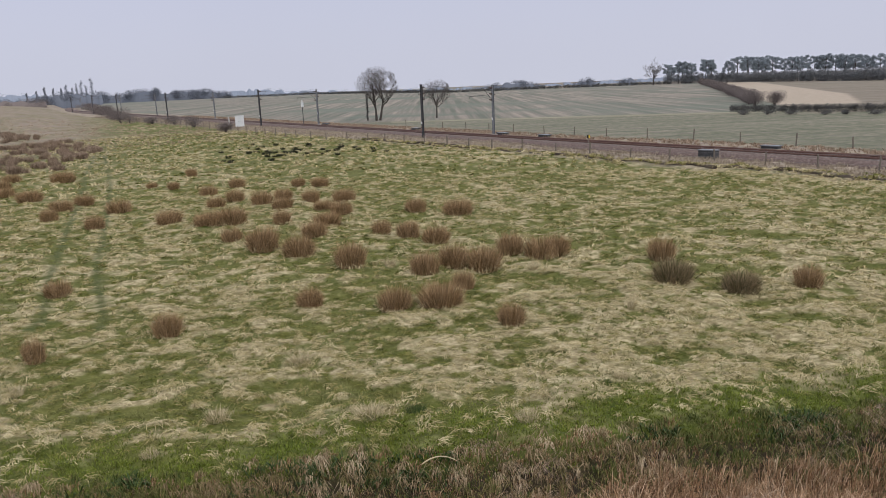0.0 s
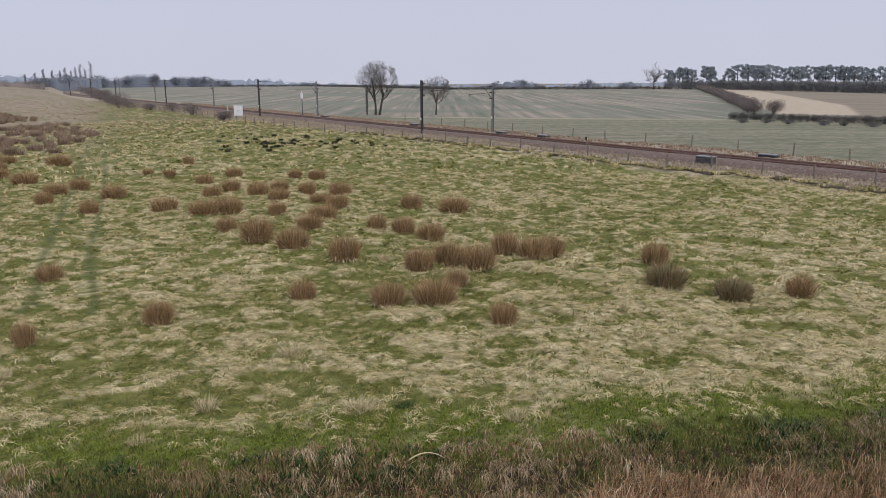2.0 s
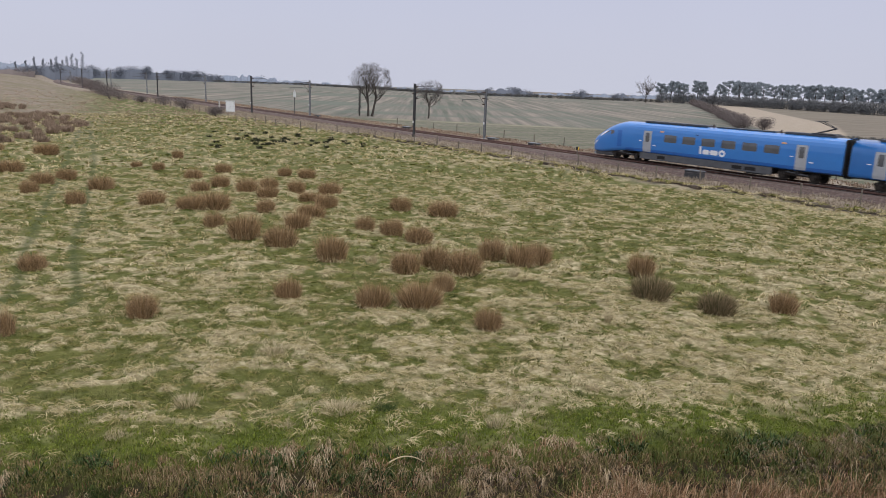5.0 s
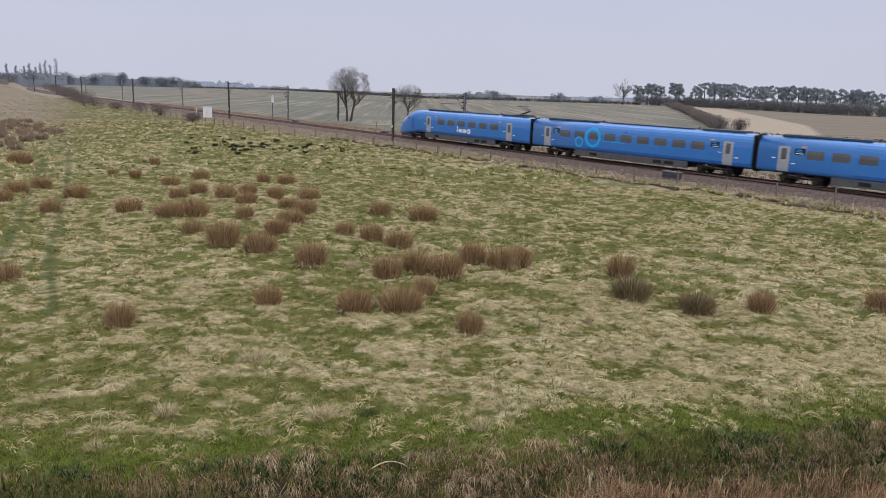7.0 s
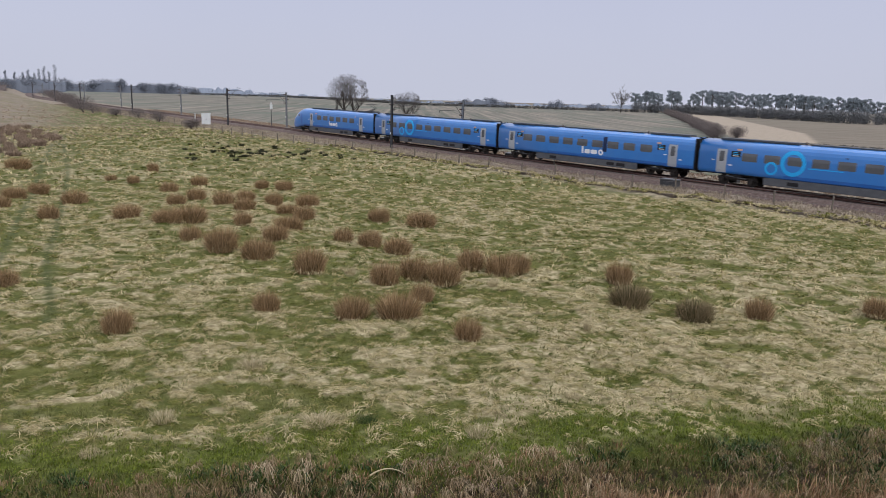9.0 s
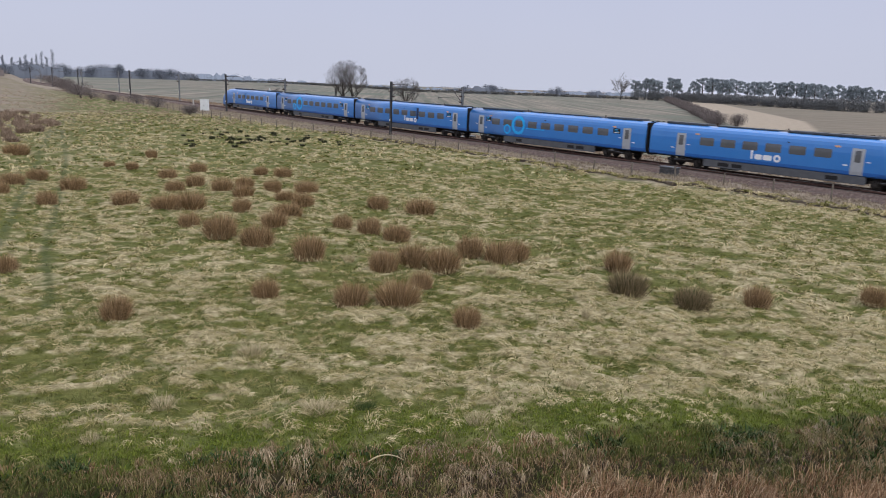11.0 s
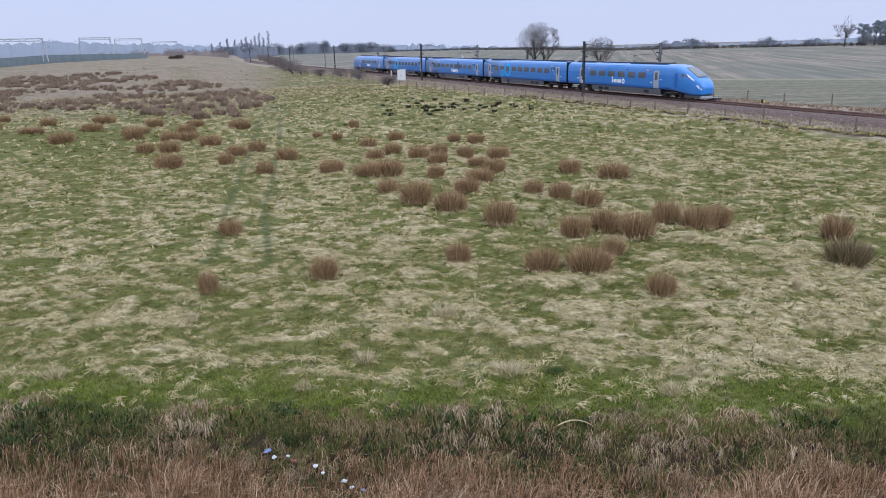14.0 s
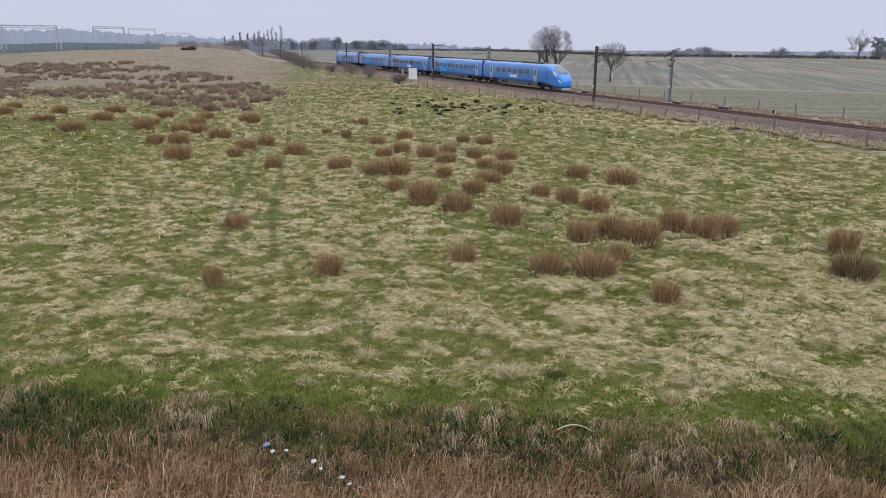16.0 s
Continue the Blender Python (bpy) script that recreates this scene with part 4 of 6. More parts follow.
# ---- trees ----
def tubes(paths, sides=5):
    """paths: list of lists of (point, radius); returns verts, quads."""
    vs, fs = [], []
    for path in paths:
        base = len(vs)
        for i, (p, r) in enumerate(path):
            a, b_ = path[max(i - 1, 0)][0], path[min(i + 1, len(path) - 1)][0]
            d = (b_ - a).normalized() if (b_ - a).length > 1e-6 else Vector((0, 0, 1))
            u = d.orthogonal().normalized()
            v = d.cross(u)
            for k in range(sides):
                an = 2 * math.pi * k / sides
                vs.append(p + (u * math.cos(an) + v * math.sin(an)) * r)
        for i in range(len(path) - 1):
            for k in range(sides):
                k2 = (k + 1) % sides
                fs.append((base + i * sides + k, base + i * sides + k2, base + (i + 1) * sides + k2, base + (i + 1) * sides + k))
    return vs, fs


def bare_tree(seed, height, spread, stems=1, levels=4, upright=0.35, trunk_h=0.28, twig_r=0.012, first=7, crown=None):
    rnd = random.Random(seed)
    trunk, limbs, twigs = [], [], []

    def grow(p, d, length, r, level):
        n = 4 if level < 3 else 3
        path, q, dd = [(p.copy(), r)], p.copy(), d.copy()
        for i in range(n):
            dd = (dd + Vector((rnd.gauss(0, 0.16), rnd.gauss(0, 0.16), rnd.gauss(0.03 + 0.05 * upright, 0.08)))).normalized()
            q = q + dd * (length / n)
            path.append((q.copy(), max(r * (1 - 0.62 * (i + 1) / n), twig_r)))
        (trunk if level == 0 else limbs if level < 3 else twigs).append(path)
        if level >= levels:
            return
        kids = first if level == 0 else rnd.randint(4, 5) if level < 3 else rnd.randint(2, 4)
        for k in range(kids):
            t = rnd.uniform(0.45 if level == 0 else 0.25, 1.0)
            i = min(int(t * n), n - 1)
            pp = path[i][0].lerp(path[i + 1][0], t * n - i)
            rr_ = path[i][1] * (0.62 if level == 0 else 0.6)
            az = 2 * math.pi * (k / kids + rnd.uniform(-0.12, 0.12))
            tilt = radians(rnd.uniform(22, 62)) * (1 - 0.35 * upright)
            u = dd.orthogonal().normalized()
            u = Matrix.Rotation(az, 3, dd) @ u
            nd = (dd * math.cos(tilt) + u * math.sin(tilt) * spread).normalized()
            grow(pp, nd, length * rnd.uniform(0.52, 0.8) * (1.25 if level == 0 else 1.0), max(rr_, twig_r), level + 1)

    for k in range(stems):
        lean = Vector((rnd.uniform(-0.2, 0.2) + (0.13 * (k - (stems - 1) / 2) * 2 if stems > 1 else 0), rnd.uniform(-0.1, 0.1), 1)).normalized()
        grow(Vector((0.35 * (k - (stems - 1) / 2) * 2, 0, -0.2)), lean, height * (trunk_h + 0.12), height * 0.026, 0)
    allp = [p for path in trunk + limbs + twigs for p, _ in path]
    zmax = float(np.percentile([p.z for p in allp], 98))
    k = height / zmax
    for path in trunk + limbs + twigs:
        for i, (p, r) in enumerate(path):
            q = p * k
            if crown and q.z > 0.2 * height:
                # the crown keeps to a rounded outline
                c = Vector((0, 0, height * 0.64))
                v = q - c
                m_ = math.sqrt((v.x ** 2 + v.y ** 2) / (crown * height) ** 2 + (v.z / (height * 0.37)) ** 2)
                if m_ > 0.82:
                    q = c + v * ((0.82 + 0.18 * math.tanh((m_ - 0.82) / 0.35)) / m_) * (1 + 0.04 * math.sin(7 * v.x + 5 * v.z))
            path[i] = (q, r)
    return trunk, limbs, twigs


def place_tree(name, data, x, y, label, category="tree", group="", turn=0.0, scale=1.0, mats=(BARK, BARK, TWIG), sink=0.1):
    t = empty(name, Matrix.Translation((x, y, gz(x, y) - sink)) @ Matrix.Rotation(turn, 4, "Z") @ Matrix.Scale(scale, 4))
    for nm, paths, mt, sd in zip(("trunk", "limb_frame", "crown"), data, mats, (8, 5, 3)):
        if paths:
            v, f = tubes(paths, sd)
            mesh_np(nm, v, f, mt, t, smooth=True)
    tagged(t, label, category, group)
    return t


place_tree("tree", bare_tree(11, 10.4, 0.9, stems=2, levels=5, upright=0.4, first=7, twig_r=0.0075, trunk_h=0.36, crown=0.42), -12.0, 146, "tall bare winter tree with two stems in the arable field", group="field trees")
place_tree("tree", bare_tree(23, 7.7, 0.95, stems=1, levels=5, upright=0.4, first=9, twig_r=0.0075, trunk_h=0.42, crown=0.37), -0.6, 145, "smaller bare winter tree in the arable field", group="field trees", turn=1.0)


# ---- crowns of clumped twigs and needles ----
def clump_cloud(centres, radii, count, size, rng, flat=0.8):
    """Many small crossed leaf-like flakes in ellipsoids: verts and triangles."""
    centres, radii = np.asarray(centres, float), np.asarray(radii, float)
    k = len(centres)
    n = count * k
    d = rng.normal(size=(n, 3))
    d /= np.linalg.norm(d, axis=1)[:, None]
    rad = rng.random(n) ** 0.45
    c = np.repeat(centres, count, 0) + d * np.repeat(radii, count, 0) * rad[:, None]
    a = rng.normal(size=(n, 3))
    b_ = rng.normal(size=(n, 3))
    a *= (size / np.linalg.norm(a, axis=1))[:, None]
    b_ *= (size * 0.8 / np.linalg.norm(b_, axis=1))[:, None]
    sc = rng.uniform(0.5, 1.3, n)[:, None]
    v = np.stack([c - a * sc, c + a * sc, c + b_ * sc * flat], 1).reshape(-1, 3)
    return v, np.arange(3 * n).reshape(-1, 3)


def hedge_run(name, pts, width, height, count, size, mat, label, category="hedge", jitter=0.25, seed=3, base=0.0, kind=""):
    rng = np.random.default_rng(seed)
    cs, rs = [], []
    for (x0, y0), (x1, y1) in zip(pts, pts[1:]):
        d = math.hypot(x1 - x0, y1 - y0)
        for t in np.arange(0, d, width * 0.55):
            x, y = x0 + (x1 - x0) * t / d + rng.normal(0, 0.15) * width, y0 + (y1 - y0) * t / d + rng.normal(0, 0.15) * width
            h = height * (1 + rng.uniform(-jitter, jitter))
            cs.append((x, y, gz(x, y) + base + h * 0.5))
            rs.append((width * 0.55, width * 0.55, h * 0.55))
    v, f = clump_cloud(cs, rs, count, size, rng)
    o = mesh_np(name, v, f, mat)
    tagged(o, label, category, kind=kind)
    return o


# ---- far woods ----
def far_wood(name, azs, tops, dist, depth, mat, label, seed, size, per=420, base=-2.0, spacing=6.0):
    rng = np.random.default_rng(seed)
    cs, rs = [], []
    span = radians(azs[-1] - azs[0]) * dist
    for i in range(int(span / spacing) * 2):
        a = rng.uniform(azs[0], azs[-1])
        d = dist + rng.uniform(0, depth)
        el = float(np.interp(a, azs, tops)) + rng.uniform(-0.16, 0.02)
        top = CAM_H + d * math.tan(radians(el))
        w = spacing * rng.uniform(0.5, 0.95)
        x, y = d * math.sin(radians(a)), d * math.cos(radians(a))
        hh_ = min(top - base, spacing * 1.3)
        cs.append((x, y, top - hh_ * 0.5))
        rs.append((w, w, hh_ * 0.5))
    v, f = clump_cloud(cs, rs, per, size * 0.6, rng)
    # the closed mass behind the outer twigs
    aa = np.arange(azs[0], azs[-1] + 0.001, 70.0 / dist)
    d = dist + depth * 0.4
    el = np.interp(aa, azs, tops) - spacing / d * 57.3 * ((0.3 if spacing < 10 else 0.05) + 0.5 * vnoise(aa * d / 57.3, aa * 0, spacing * 0.5, seed * 1.0) + 0.1 * rng.random(len(aa)))
    top = CAM_H + d * np.tan(np.radians(el))
    ring = []
    for dd, zz in ((-4.0, np.full(len(aa), base - 4.0)), (0.0, top), (8.0, top - 0.5), (14.0, np.full(len(aa), base - 4.0))):
        ring.append(np.stack([(d + dd) * np.sin(np.radians(aa)), (d + dd) * np.cos(np.radians(aa)), zz], 1))
    cv = np.stack(ring, 1).reshape(-1, 3)
    ci = np.arange(len(cv)).reshape(len(aa), 4)
    cf = np.concatenate([np.stack([ci[:-1, k_], ci[1:, k_], ci[1:, k_ + 1], ci[:-1, k_ + 1]], -1) for k_ in range(3)])
    tri = np.concatenate([cf[:, [0, 1, 2]], cf[:, [0, 2, 3]]])
    o = mesh_np(name, np.concatenate([v, cv]), np.concatenate([f, tri + len(v)]), mat)
    tagged(o, label, "wood", kind="stuff")


def az_pts(azs, dist):
    return [(dist(a) * math.sin(radians(a)), dist(a) * math.cos(radians(a))) for a in azs]


hedge_run("hedgerow", az_pts(np.linspace(-16, 17, 30), lambda a: float(crest(a)) - 3), 2.4, 1.5, 90, 0.4, HEDGE, "dark clipped hedgerow along the far field's edge", seed=4, kind="stuff")
hedge_run("hedgerow", [(48.5, 124), (55.8, 118), (66, 110), (81, 98), (99, 83)], 0.9, 1.2, 650, 0.09, HEDGE, "dark clipped hedge with gaps beside the arable field", seed=5, jitter=0.06)
hedge_run("hedgerow", [(62, 148), (80, 205), (104, 285), (128, 368)], 2.6, 2.2, 800, 0.14, SCRUB, "overgrown bare hedgerow climbing between the fields", seed=6, jitter=0.3)


def shrub(x, y, w, h, seed, mat=SCRUB, label="rounded bare shrub at the hedge's end", count=900, size=0.16, group=""):
    rng = np.random.default_rng(seed)
    s = empty("shrub", Matrix.Translation((x, y, gz(x, y))))
    cs = [(rng.normal(0, w * 0.16), rng.normal(0, w * 0.16), h * rng.uniform(0.4, 0.6)) for _ in range(5)]
    rs = [(w * 0.36, w * 0.36, h * 0.42)] * 5
    v, f = clump_cloud(cs, rs, count // 5, size, rng)
    mesh_np("crown", v, f, mat, s)
    st = [[(Vector((rng.normal(0, 0.1), rng.normal(0, 0.1), -0.2)), 0.06), (Vector((rng.normal(0, w * 0.15), rng.normal(0, w * 0.15), h * 0.8)), 0.02)] for _ in range(6)]
    v, f = tubes(st, 4)
    mesh_np("stems", v, f, BARK, s)
    tagged(s, label, "shrub", group)


def ivy_stem(x, y, h):
    rng = np.random.default_rng(58)
    o = empty("ivy_stem", Matrix.Translation((x, y, gz(x, y))))
    part("trunk", rod((0, 0, -0.2), (0.1, 0, h), 0.13, 0.05), BARK, o)
    zs_ = np.linspace(0.5, h, 12)
    v, f = clump_cloud([(rng.normal(0.05, 0.08), rng.normal(0, 0.08), z_) for z_ in zs_], [(0.3, 0.3, 0.35)] * 12, 130, 0.1, rng)
    mesh_np("ivy", v, f, HEDGE, o)
    tagged(o, "slim dead trunk clad in dark ivy beside a field tree", "tree")


ivy_stem(-14.1, 147, 5.0)
shrub(58.9, 139.5, 4.6, 3.3, 51, count=9000, size=0.08)
shrub(61.8, 138.0, 3.2, 2.9, 52, count=7000, size=0.08)
shrub(60.3, 146, 4.0, 3.0, 53, count=6000, size=0.1)
# small shrubs in the field in front of the clipped hedge
for i, (x, y, w) in enumerate(((47, 115.5, 2.2), (50, 114, 1.8), (52.5, 112.0, 2.4), (56.0, 108.6, 2.0), (58.3, 107, 1.6), (61.0, 104.5, 2.4), (64.5, 101.5, 2.6), (68, 98, 1.8))):
    shrub(x, y, w, 0.75, 60 + i, HEDGE, "low dark shrub in front of the clipped hedge", 700, 0.1, "shrubs below the hedge")
# scrub along the line
for i, (x, y, w, h) in enumerate(((-106, 240, 7, 4.0), (-79, 186, 5.5, 4.2), (-74, 179, 4.5, 2.6), (-58.5, 165, 5.0, 2.3), (-66, 172, 4, 1.8), (-49, 149, 4.2, 2.4), (-36.5, 127.5, 2.6, 1.8), (-88, 205, 5, 2.2), (-97, 224, 6, 2.6),
                                  (-118, 262, 8, 3.4), (-130, 285, 8, 3.6), (-145, 315, 9, 4.0), (-160, 345, 10, 4.2))):
    shrub(x, y, w, h, 80 + i, SCRUB, "bare purple-brown scrub bush beside the railway", 3600, 0.1 if y < 200 else 0.17, "scrub along the line")


def pine(seed, height):
    rng = np.random.default_rng(seed)
    p = empty("pine_tree")
    lean = Vector((rng.normal(0, 0.03), rng.normal(0, 0.03), 1))
    path = [(lean * (height * t), 0.24 * (1 - 0.75 * t)) for t in (-0.02, 0.3, 0.6, 0.95)]
    v, f = tubes([path], 6)
    mesh_np("trunk", v, f, PINEBARK, p, smooth=True)
    br, cs, rs = [], [], []
    for k in range(13):
        t = 0.52 + 0.48 * k / 12
        a = k * 2.4 + rng.uniform(-0.4, 0.4)
        rad = height * (0.26 - 0.20 * abs(t - 0.66)) * rng.uniform(0.6, 1.15)
        c = lean * (height * t) + Vector((math.cos(a) * rad, math.sin(a) * rad, height * 0.02))
        br.append([(lean * (height * (t - 0.05)), 0.07), (c, 0.025)])
        cs.append(tuple(c))
        rs.append((height * 0.10, height * 0.10, height * 0.065))
    cs.append(tuple(lean * height * 0.97))
    rs.append((height * 0.11, height * 0.11, height * 0.07))
    v, f = tubes(br, 4)
    mesh_np("branches", v, f, PINEBARK, p)
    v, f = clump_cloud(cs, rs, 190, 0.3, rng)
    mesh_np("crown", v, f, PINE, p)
    tagged(p, "haze-paled Scots pine with a flat broken crown at the wood's edge", "pine tree", "pines of the far wood")
    return p


protos = [pine(200 + i, 10.0) for i in range(5)]
rnd = random.Random(5)
k = 0
for row, (d0, z0) in enumerate(((352, 1.0), (366, 1.05))):
    a = 16.9 + 0.25 * row
    while a < 33.5:
        if rnd.random() > (0.08, 0.55)[row]:
            d = d0 * float(crest(a)) / 345 * (0.98 if a < 22 else 1.0)
            x, y = d * math.sin(radians(a)), d * math.cos(radians(a))
            top = 7 + d * math.tan(radians(float(np.interp(a, [16.5, 18, 21.3, 25, 28.4, 30.3, 33], [0.78, 0.92, 1.03, 1.02, 0.85, 0.78, 0.7])) + rnd.uniform(-0.28, 0.06)))
            zg = gz(x, y)
            sc = (top - zg) / 10.0
            m = Matrix.Translation((x, y, zg - 0.1)) @ Matrix.Rotation(rnd.uniform(0, 6.28), 4, "Z") @ Matrix.Diagonal((sc * 1.1, sc * 1.1, sc, 1))
            if k < 5:
                protos[k].matrix_basis = m
            else:
                o = copy_thing(protos[k % 5], Matrix.Identity(4))
                o.matrix_basis = m
            k += 1
        a += rnd.uniform(0.32, 0.75)
hedge_run("underwood", az_pts(np.linspace(16.9, 35, 34), lambda a: float(crest(a)) - 1), 4.0, 4.7, 1500, 0.26, UNDERWOOD, "bare haze-greyed underwood along the edge of the pine wood", "underwood", 0.1, 61, kind="stuff")
place_tree("tree", bare_tree(41, 11, 0.9, levels=4, upright=0.3, first=7, twig_r=0.035), 106, 372, "pale bare tree at the end of the pine wood", scale=1.0)


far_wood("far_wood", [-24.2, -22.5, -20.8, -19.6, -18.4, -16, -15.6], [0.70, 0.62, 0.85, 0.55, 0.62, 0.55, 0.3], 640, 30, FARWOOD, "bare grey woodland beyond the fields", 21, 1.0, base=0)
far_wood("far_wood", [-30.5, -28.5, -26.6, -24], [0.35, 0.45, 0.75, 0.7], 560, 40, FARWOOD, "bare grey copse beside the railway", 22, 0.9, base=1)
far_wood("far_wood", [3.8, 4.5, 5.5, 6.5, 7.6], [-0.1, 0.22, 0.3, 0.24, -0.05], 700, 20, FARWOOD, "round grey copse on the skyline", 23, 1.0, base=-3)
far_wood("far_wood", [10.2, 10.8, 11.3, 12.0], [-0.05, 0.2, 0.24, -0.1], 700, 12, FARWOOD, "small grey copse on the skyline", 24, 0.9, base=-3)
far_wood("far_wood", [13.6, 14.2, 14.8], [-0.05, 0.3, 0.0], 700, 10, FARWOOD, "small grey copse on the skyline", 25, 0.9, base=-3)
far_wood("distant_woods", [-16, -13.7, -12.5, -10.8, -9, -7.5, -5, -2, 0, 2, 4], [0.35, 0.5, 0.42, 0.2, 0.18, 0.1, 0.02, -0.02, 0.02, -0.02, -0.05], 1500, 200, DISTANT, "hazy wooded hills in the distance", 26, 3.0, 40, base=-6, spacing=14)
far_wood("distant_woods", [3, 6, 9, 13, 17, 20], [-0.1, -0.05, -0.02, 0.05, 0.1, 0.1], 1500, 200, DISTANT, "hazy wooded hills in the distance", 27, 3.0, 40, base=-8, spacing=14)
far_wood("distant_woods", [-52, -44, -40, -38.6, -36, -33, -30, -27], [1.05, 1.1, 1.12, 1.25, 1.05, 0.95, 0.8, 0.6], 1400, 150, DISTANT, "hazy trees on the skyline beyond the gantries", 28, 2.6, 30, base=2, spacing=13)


def poplar(x, y, h, seed):
    rng = np.random.default_rng(seed)
    t = empty("poplar_tree", Matrix.Translation((x, y, gz(x, y) - 0.1)))
    v, f = tubes([[(Vector((0, 0, 0)), 0.35), (Vector((0.1, 0, h * 0.5)), 0.2), (Vector((0, 0.1, h * 0.96)), 0.05)]], 6)
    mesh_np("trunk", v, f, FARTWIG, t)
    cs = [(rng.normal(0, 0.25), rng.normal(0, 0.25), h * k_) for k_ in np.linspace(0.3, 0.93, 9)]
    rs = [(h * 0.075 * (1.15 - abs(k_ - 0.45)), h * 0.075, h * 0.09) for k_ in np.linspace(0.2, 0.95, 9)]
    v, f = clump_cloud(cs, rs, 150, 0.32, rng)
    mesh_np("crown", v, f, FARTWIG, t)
    tagged(t, "tall slim bare poplar beyond the railway", "tree", "poplars")


for i, (a, el, d) in enumerate(((-24.6, 1.55, 640), (-25.25, 1.4, 640), (-25.55, 1.2, 645), (-24.95, 1.1, 650), (-26.2, 1.15, 600), (-26.5, 0.95, 600), (-27.0, 0.95, 600), (-25.85, 0.95, 640), (-27.5, 1.05, 600), (-28.0, 0.8, 600), (-28.6, 0.7, 590))):
    x, y = d * math.sin(radians(a)), d * math.cos(radians(a))
    poplar(x, y, 7 + d * math.tan(radians(el)) - gz(x, y), 300 + i)


# ---- other line with portals on the skyline ----
def gantry(a0, a1, d, top_el, base_z):
    p0 = Vector((d * math.sin(radians(a0)), d * math.cos(radians(a0)), base_z))
    p1 = Vector((d * math.sin(radians(a1)), d * math.cos(radians(a1)), base_z))
    g_ = empty("overhead_portal")
    top = CAM_H + d * math.tan(radians(top_el))
    up = Vector((0, 0, top - base_z))
    side = (p1 - p0).normalized()
    for p, sg in ((p0, 1), (p1, -1)):
        part("leg", rod(p - side * sg * 0.5, p + up + side * sg * 0.25, 0.16, 0.13, 6), GANTRY, g_)
        part("leg", rod(p + side * sg * 0.9, p + up + side * sg * 0.3, 0.12, 0.12, 6), GANTRY, g_)
    part("beam", rod(p0 + up, p1 + up, 0.16, sides=6), GANTRY, g_)
    part("lower_beam", rod(p0 + up - Vector((0, 0, 0.7)), p1 + up - Vector((0, 0, 0.7)), 0.1, sides=6), GANTRY, g_)
    bm = bmesh.new()
    n = 8
    for i in range(n):
        a_ = p0.lerp(p1, i / n) + up
        b_ = p0.lerp(p1, (i + 1) / n) + up
        rod(a_ - Vector((0, 0, 0.7 if i % 2 else 0)), b_ - Vector((0, 0, 0 if i % 2 else 0.7)), 0.06, sides=4, bm=bm)
    part("lattice", bm, GANTRY, g_)
    tagged(g_, "pale galvanised overhead line portal on the skyline", "portal", group="portals of the other line")


gantry(-42.6, -39.3, 250, 1.25, 5.9)
gantry(-46.5, -42.9, 245, 1.25, 5.9)
gantry(-37.2, -35.2, 330, 1.25, 6.6)
gantry(-35.0, -33.2, 420, 1.15, 6.8)
gantry(-32.6, -30.9, 520, 0.9, 6.9)
vs, fs = [], []
for i, a in enumerate(np.linspace(-62, -33, 60)):
    d = 262 + max(0, a + 42) * 9
    lo_, hi_ = CAM_H + d * math.tan(radians(-0.9)), CAM_H + d * math.tan(radians(float(np.interp(a, [-62, -42, -39, -33], [0.12, 0.05, 0.2, 0.12]))))
    for dd, zz in ((0, lo_), (0, hi_), (3, hi_), (8, lo_)):
        vs.append(((d + dd) * math.sin(radians(a)), (d + dd) * math.cos(radians(a)), zz))
    if i:
        b_ = 4 * (i - 1)
        fs += [(b_ + k_, b_ + k_ + 1, b_ + 5 + k_, b_ + 4 + k_) for k_ in range(3)]
emb = mesh_np("embankment", vs, np.array(fs), EMBANK)
tagged(emb, "long grey embankment of another railway line on the skyline", "embankment", kind="structure")
far_wood("skyline_scrub", [-38.5, -36, -34, -31.5, -29, -27.4], [0.1, 0.3, 0.42, 0.5, 0.45, 0.35], 420, 20, SCRUB, "bare scrub below the far line", 31, 0.5, 260, base=3, spacing=4)
hp = hedge_run("earth_mound", az_pts([-31.4, -30.6], lambda a: 300), 3, 1.0, 500, 0.4, SPOIL, "dark heap on the brown rise", "heap", seed=12)


# ---- rushes ----
def blades(n, rng, base_r, height, width, splay, curve=0.35, hvar=0.35):
    """n stems rising from a disc and leaning outwards: verts and faces (two quads and a tip each)."""
    a = rng.uniform(0, 2 * np.pi, n)
    rad = base_r * np.sqrt(rng.random(n))
    px, py = rad * np.cos(a), rad * np.sin(a)
    az = a + rng.normal(0, 0.7, n)
    lean = splay * (0.25 + 0.75 * rad / base_r) * rng.uniform(0.5, 1.3, n)
    h = height * (1 - hvar * rng.random(n)) * (1 - 0.36 * (rad / base_r) ** 2)
    dx, dy = np.cos(az) * lean, np.sin(az) * lean
    fa = rng.uniform(0, 2 * np.pi, n)
    wx, wy = np.cos(fa) * width / 2, np.sin(fa) * width / 2
    rows = []
    for t, wf in ((0.0, 1.0), (0.55, 0.8)):
        cx, cy = px + dx * h * t * (1 - curve + curve * t), py + dy * h * t * (1 - curve + curve * t)
        cz = h * t - 0.05
        rows += [np.stack([cx - wx * wf, cy - wy * wf, cz], 1), np.stack([cx + wx * wf, cy + wy * wf, cz], 1)]
    rows.append(np.stack([px + dx * h, py + dy * h, h * (1 - 0.12 * lean)], 1))
    v = np.stack(rows, 1).reshape(-1, 3)
    b_ = np.arange(n)[:, None] * 5
    f = np.concatenate([b_ + [0, 1, 3], b_ + [0, 3, 2], b_ + [2, 3, 4]])
    return v, f


rng = np.random.default_rng(31)
RUSH_MESH = []
